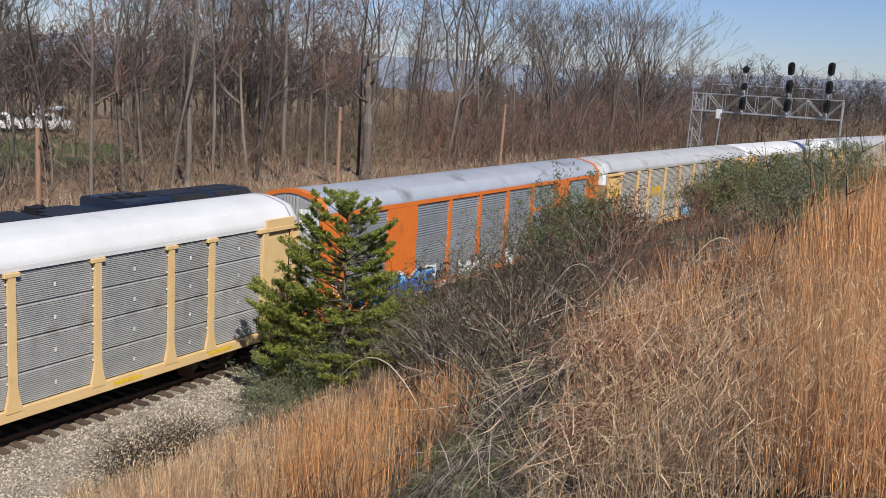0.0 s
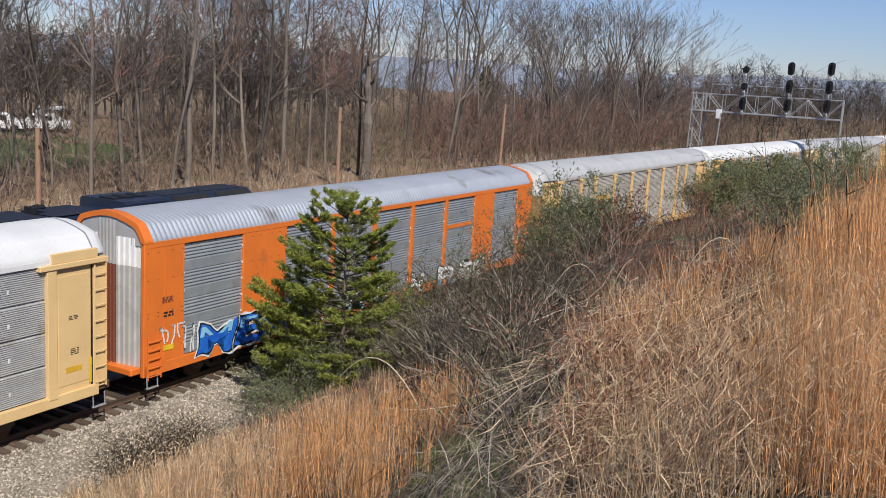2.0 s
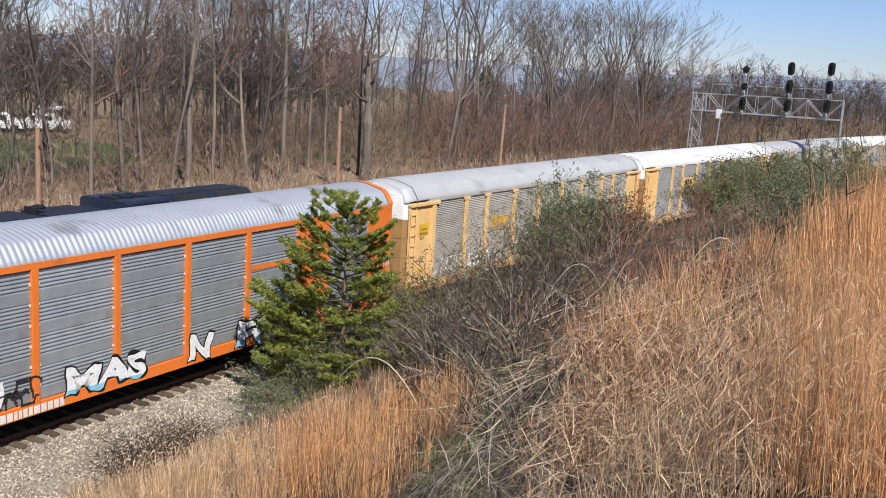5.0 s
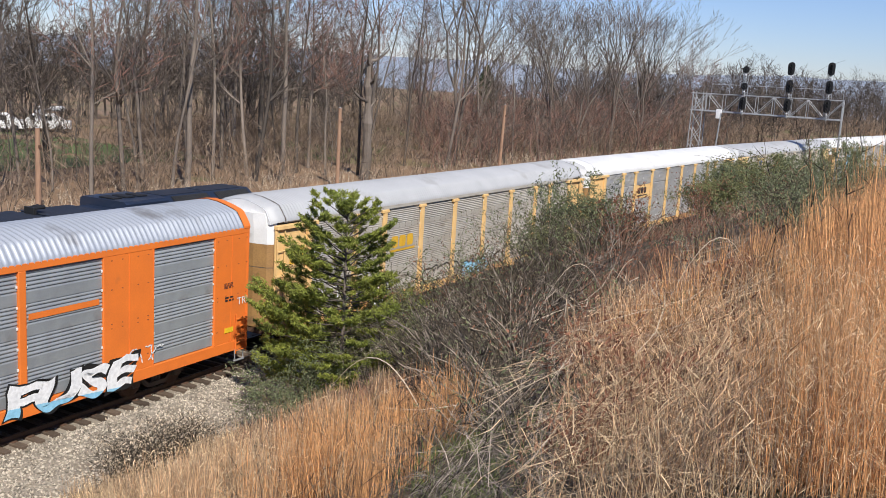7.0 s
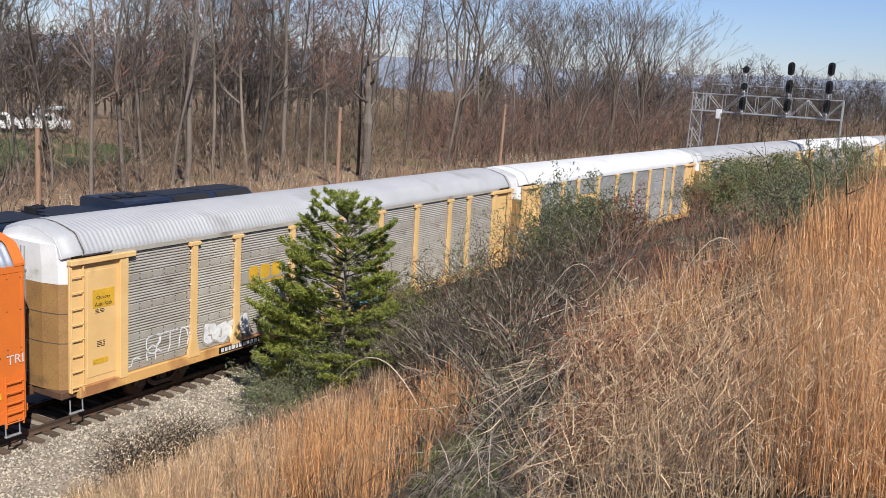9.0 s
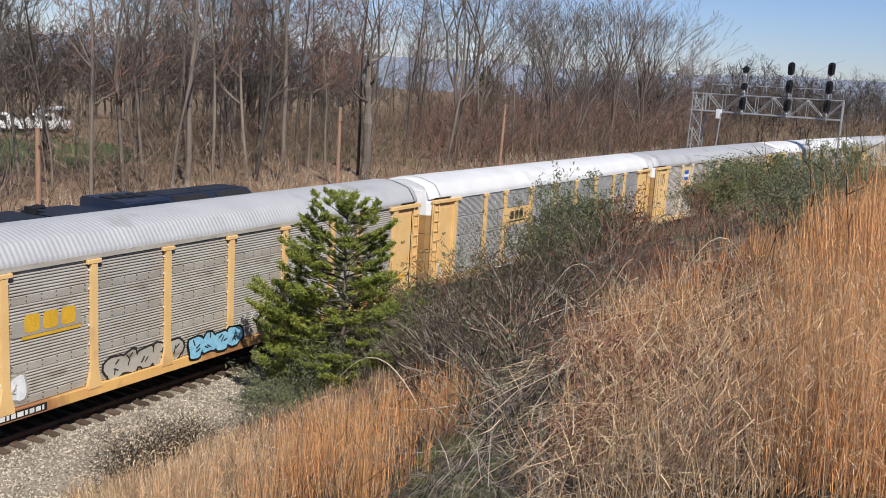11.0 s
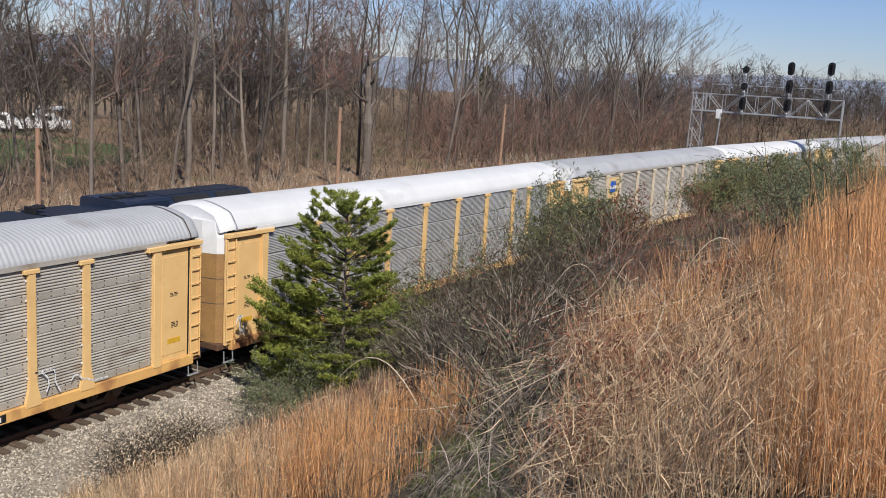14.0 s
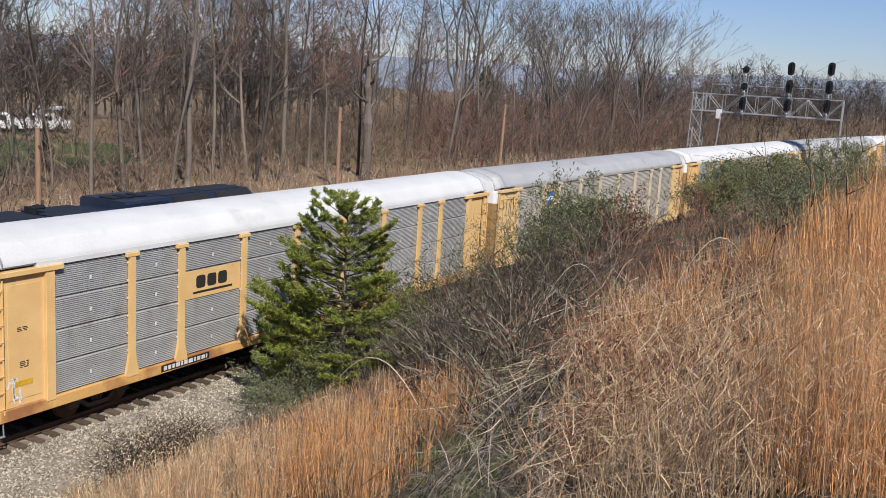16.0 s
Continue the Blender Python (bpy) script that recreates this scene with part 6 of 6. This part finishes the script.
tufts("dead_weeds", "reddish-brown dead weeds on the slope", slope_points(200, 5, 9, 21.5, 7, 30, 0.9, 0.40), 9, (0.3, 0.9), 0.004, M["redbrush"], 5, 0.22, 0.16, 2, M["rustleaf"], "curled rust leaves on the dead weeds")
tufts("dead_weeds", "tan dead weeds on the slope", slope_points(170, 59, 9, 21, 5, 26, 0.9, 0.3), 9, (0.3, 0.95), 0.0042, M["brush"], 59, 0.2, 0.16, 2, M["tanstem"], CURL)
tufts("green_grass", "new green grass in the thatch", slope_points(230, 4, 8.5, 17, 7, 18, 0.9, 0.45), 14, (0.12, 0.42), 0.005, M["greengrass"], 4, 0.3, 0.14)
tufts("green_grass", "new green grass in the thatch", slope_points(150, 14, 17, 30, 7, 14, 0.9, 0.5), 12, (0.12, 0.36), 0.004, M["greengrass"], 14, 0.3, 0.14)
tufts("blond_grass", "straw-coloured grass standing beside the orange stand", slope_points(120, 45, 8, 18, 4.8, 9.5), 9, (0.35, 0.9), 0.0052, M["straw"], 45, 0.14, 0.12, 2, M["straw"], CURL)
tufts("tan_weeds", "tan weeds standing beside the orange stand", slope_points(100, 46, 8, 21, 4.6, 9.5), 9, (0.3, 0.8), 0.0050, M["fadedgrass"], 46, 0.15, 0.13, 2, M["straw"], CURL)
straw_mat("fallen_straw", "pale fallen stems lying across the weeds", slope_points(600, 12, 9, 23, 5.5, 14, 1.0, 0.3), (0.3, 0.9), 0.0046, M["straw"], 12, (0.05, 0.7), 0.2)
tufts("dead_weeds", "brown dead weeds below the green bushes", slope_points(330, 47, 5.5, 16, 16, 46, 0.9), 9, (0.3, 1.0), 0.0040, M["brush"], 47, 0.2, 0.2, 1, M["redbrush"], CURL)
tufts("dead_weeds", "red-brown dead weeds below the green bushes", slope_points(300, 48, 6, 21, 12, 42, 0.9, 0.2), 9, (0.3, 0.95), 0.0042, M["redbrush"], 48, 0.2, 0.2)
straw_mat("fallen_straw", "tangled straw lit at the top of the slope", slope_points(1200, 49, 8, 22, 4.8, 9), (0.10, 0.4), 0.0045, M["straw"], 49, (0.1, 0.6), 0.5)
straw_mat("curled_leaves", "rust-brown curled leaves caught among the weeds", slope_points(3600, 61, 8.5, 20, 4.8, 11, 1.0, 0.3), (0.05, 0.2), 0.0052, M["fadedgrass"], 61, (0.15, 0.75), 0.8)
straw_mat("low_tangle", "dark matted stalks in the hollow", slope_points(1300, 62, 19, 30, 5, 13), (0.1, 0.5), 0.006, M["darkbrush"], 62, (0.02, 0.35), 0.5)
straw_mat("low_tangle", "grey matted stalks in the hollow", slope_points(1200, 63, 19, 29, 5, 13), (0.1, 0.6), 0.0045, M["greystem"], 63, (0.05, 0.4), 0.5)
tufts("green_grass", "new green grass in the hollow", slope_points(150, 64, 20, 29, 5.5, 11, 1.0, 0.2), 12, (0.10, 0.34), 0.004, M["greengrass"], 64, 0.3, 0.12)
straw_mat("pale_stalks", "long pale dead stalks fallen across the slope", slope_points(170, 18, 10, 28, 7, 20), (0.6, 1.5), 0.0055, M["palestem"], 18, (0.25, 0.9), 0.15)
straw_mat("dead_leaves", "crumpled reddish dead leaves on the weeds", slope_points(3200, 43, 11, 22, 6, 16, 1.0, 0.55), (0.04, 0.1), 0.012, M["rustleaf"], 43, (0.1, 0.6), 0.8)
straw_mat("broken_stalks", "broken dark stalks tangled on the slope", slope_points(1600, 23, 11, 40, 7, 24), (0.2, 0.7), 0.004, M["darkbrush"], 23, (0.05, 0.5), 0.8)

# briar thickets along the shoulder of the bank: across, along, height, width
BRIARS = ((26.2, -5.7, 2.5, 2.6), (27.8, -5.0, 2.7, 2.8), (29.2, -6.6, 2.5, 2.8), (25.2, -7.6, 2.1, 2.6), (28.0, -8.6, 2.0, 2.8), (31.5, -6.0, 2.6, 3.0), (32.5, -8.0, 2.4, 3.0),
          (35.0, -6.8, 2.6, 3.2), (23.4, -9.4, 1.7, 2.4), (26.0, -10.2, 1.7, 2.6), (30.0, -10.6, 1.7, 2.8), (34.0, -10.0, 1.9, 3.0), (21.4, -9.4, 1.5, 2.0),
          (38.0, -9.6, 1.3, 2.6), (42.0, -9.0, 0.9, 2.6), (46.0, -9.0, 0.8, 2.6), (51.0, -10.0, 1.2, 3.4), (33.0, -5.2, 2.3, 2.8), (17.8, -12.0, 1.5, 2.0), (19.0, -11.2, 1.7, 2.2), (20.4, -12.2, 1.6, 2.4), (22.2, -11.4, 1.8, 2.6), (17.0, -13.4, 1.2, 1.8), (11.8, -15.9, 0.9, 1.5), (13.0, -14.9, 1.1, 1.7), (14.7, -15.0, 1.1, 1.7), (15.4, -14.0, 1.2, 1.8), (9.4, -17.3, 0.6, 1.2), (24.6, -11.6, 1.8, 2.6), (38.5, -6.0, 1.4, 2.6))
for i, (x, y, hgt, wid) in enumerate(BRIARS):
    lf = M["rustleaf"] if i in (1, 5) else M["oliveleaf"]
    crest = i in (0, 1, 2, 5, 6, 7, 17)
    tagged(shrub(x, y, hgt, wid, 24 if i % 3 == 0 else 38, 200 + i, "tangle of dark briar with grey arching canes", lf, 1100 if crest else 90, M["darkbrush"], 0.021, "briar", (0.04, 0.08) if crest else (0.03, 0.06), 3 if i % 3 == 0 else 2, 15), group="briars on the bank")
for i, (x, y, hgt, wid) in enumerate(((20.5, -14.2, 1.2, 2.0), (24.0, -13.4, 1.5, 2.2), (28.0, -12.2, 1.8, 2.6), (26.5, -15.0, 1.3, 2.2), (31.0, -13.8, 1.6, 2.6), (35.5, -12.6, 1.9, 2.8), (30.0, -16.0, 1.3, 2.2), (36.0, -15.2, 1.5, 2.6))):
    tagged(shrub(x, y, hgt, wid, 18, 400 + i, "tangle of reddish-brown briar stems", M["rustleaf"] if i % 3 else M["oliveleaf"], 420, M["darkbrush"] if i % 2 else M["redbrush"], 0.012, "briar", (0.03, 0.055), 2, 8), group="briars on the bank")
for i, (x, y) in enumerate(((14, -15.5), (17, -14.2), (19.5, -13.0), (18, -16.6), (22.5, -16.0), (28, -13.4), (15.5, -17.4), (12.5, -16.8), (36, -13.2))):
    tagged(shrub(x, y, 1.2, 1.6, 8, 300 + i, "pale and red-brown dead weed stalks", M["rustleaf"], 220, M["redbrush"] if i % 2 else M["palestem"], 0.007, "dead_weed", (0.02, 0.045), 2), group="dead weeds on the bank")
for i, (x, y) in enumerate(((13.5, -13.2), (11.0, -15.6), (9.2, -17.2), (8.0, -18.3), (7.5, -18.9), (10.2, -16.6))):
    tagged(shrub(x, y, 0.75, 1.4, 12, 330 + i, "dark grey-brown tangle of dead stalks", M["oliveleaf"], 150, M["darkbrush"], 0.007, "dead_weed", (0.015, 0.035), 2, 6), group="dead weeds on the bank")
for i, (x, y) in enumerate(((8.0, -18.9), (9.0, -18.6), (10.4, -18.3))):
    tagged(shrub(x, y, 0.7, 0.7, 9, 350 + i, "withered weed hung with crumpled rust-brown leaves", M["rustleaf"], 420, M["redbrush"], 0.006, "dead_weed", (0.02, 0.045), 2), group="dead weeds on the bank")

# leafy bushes
shrub(36.2, -7.6, 2.8, 1.8, 26, 41, "shrub with small dark green new leaves", M["oliveleaf"], 6500, M["darkbrush"], 0.016, "leafy_shrub", (0.04, 0.09))
shrub(35.0, -7.0, 2.2, 1.6, 18, 40, "low shrub with bright green new leaves", M["leaf"], 4500, M["darkbrush"], 0.012, "leafy_shrub", (0.04, 0.08))
shrub(38.2, -8.2, 2.1, 1.7, 24, 42, "shrub with faded rust-brown leaves", M["rustleaf"], 6000, M["darkbrush"], 0.016, "leafy_shrub", (0.04, 0.09))
for i, (x, y, hgt, wid) in enumerate(((44, -11.6, 1.8, 2.3), (46, -12.6, 1.8, 2.4), (43.6, -11.0, 1.5, 2.0), (50, -12.8, 1.6, 2.4), (47.5, -11.8, 1.9, 2.4), (41.5, -12.0, 1.4, 2.2))):
    tagged(shrub(x, y, hgt, wid, 36, 50 + i, "dense green twiggy bush of fine leaves", M["leaf"] if i % 3 else M["oliveleaf"], 8500, M["darkbrush"], 0.012, "green_bush", (0.035, 0.075), 3, 8), group="green bushes on the bank")
shrub(54, -14.6, 2.0, 4.0, 36, 60, "dark olive thicket behind the tall grass", M["oliveleaf"], 5500, M["darkbrush"], 0.014, "thicket", (0.04, 0.08))
shrub(61, -14.6, 1.7, 4.0, 34, 61, "dark olive thicket behind the tall grass", M["oliveleaf"], 4500, M["darkbrush"], 0.014, "thicket", (0.04, 0.08))
for i, (x, y, hgt, wid) in enumerate(((30.0, -17.4, 1.4, 2.2), (34.0, -16.6, 1.6, 2.4), (26.5, -17.3, 1.1, 1.8), (40.0, -15.4, 1.7, 2.6))):
    shrub(x, y, hgt, wid, 26, 66 + i, "dark olive briar beside the tall orange grass", M["oliveleaf"], 2600, M["darkbrush"], 0.014, "thicket", (0.03, 0.06), 3, 6)
shrub(23.0, -4.3, 1.7, 2.4, 30, 62, "low grey-green bush at the edge of the ballast", M["oliveleaf"], 7500, M["darkbrush"], 0.008, "low_bush", (0.03, 0.06), 3, 8)
shrub(21.8, -4.6, 1.1, 2.0, 22, 63, "low grey-green bush at the edge of the ballast", M["oliveleaf"], 2600, M["greystem"], 0.007, "low_bush", (0.025, 0.05), 3, 10)
shrub(24.4, -5.9, 1.9, 1.8, 20, 64, "low yellow-green bush below the pine", M["leaf"], 3600, M["greystem"], 0.008, "low_bush", (0.025, 0.05), 3, 12)
shrub(26.2, -6.0, 2.3, 1.6, 14, 65, "yellow-green shrub with straight pale stems beside the pine", M["leaf"], 3200, M["greystem"], 0.009, "low_bush", (0.03, 0.06), 3, 12)

# thin bare saplings standing out of the tall grass
for x, y, hgt, seed in ((13.9, -19.2, 2.3, 71), (14.6, -19.5, 2.0, 72), (11.0, -20.1, 2.3, 73), (17.5, -18.5, 2.1, 74), (9.6, -20.5, 2.0, 75)):
    tagged(shrub(x, y, hgt, 0.9, 3, seed, "thin dark bare sapling among tall grass", None, 0, M["darkbrush"], 0.009, "bare_sapling", (0.02, 0.03), 2), group="saplings on the slope")


def arching_cane(x, y, ln, hgt, turn):
    """One pale cane that rises, bends over and hangs down."""
    g = Geo()
    pts = []
    for i in range(11):
        t = i / 10
        pts.append((ln * t, 0, hgt * math.sin(math.pi * (0.08 + 0.80 * t))))
    g.strip([[(x_ + 0.3 * r_ * math.cos(k), r_ * math.cos(k), z_ + r_ * math.sin(k)) for k in (0.0, 1.26, 2.51, 3.77, 5.03)] for r_, (x_, _, z_) in ((0.011 - 0.0007 * i, q) for i, q in enumerate(pts))], True, True)
    th = tagged(part("cane", g, M["palestem"]), "pale dry cane arching over the weeds", "cane", "dry canes on the slope")
    th.matrix_basis = pose(x, y, ground_z(x, y), 0, 0, turn)


for x, y, ln, hgt, turn in ((14.5, -17.4, 1.6, 1.3, -40), (16.0, -15.2, 1.4, 1.2, 200), (12.2, -16.2, 1.3, 1.0, -70), (19.0, -15.0, 1.8, 1.4, 150), (11.4, -15.0, 1.5, 1.0, 100), (21.0, -14.2, 1.7, 1.3, -20)):
    arching_cane(x, y, ln, hgt, turn)

# weeds at the toe of the bank
for i, (x, y, hgt, wid) in enumerate(((17.2, -3.5, 0.95, 1.2), (18.3, -3.3, 1.0, 1.2), (19.3, -3.4, 0.85, 1.1), (16.5, -3.9, 0.8, 1.0))):
    tagged(shrub(x, y, hgt * 1.15, wid, 70, 81 + i, "clump of dark weeds with pale seed heads at the ballast edge", M["palestem"], 700, M["darkbrush"], 0.013, "tall_weed", (0.025, 0.055)), group="weeds at the ballast edge")


def car_pose(s):
    """The pose of a car whose middle is s along the line: its bogies sit on the track."""
    a, b = s - 9.8, s + 9.8
    ya, yb = track_y(a), track_y(b)
    return pose(s, (ya + yb) / 2, 0, 0, 0, math.degrees(math.atan2(yb - ya, b - a)))


def motions():
    for car, s in cars:
        walk(car, [(t, car_pose(s - SPEED * t - 0.00085 * t * t)) for t in range(17)])
    for w, dx in SPINNING[:16]:
        turn = SPEED / 0.425
        walk(w, [(k * 0.1, pose(dx, 0, 0.425, 0, -math.degrees(turn * k * 0.1), 0)) for k in range(161)])


motions()
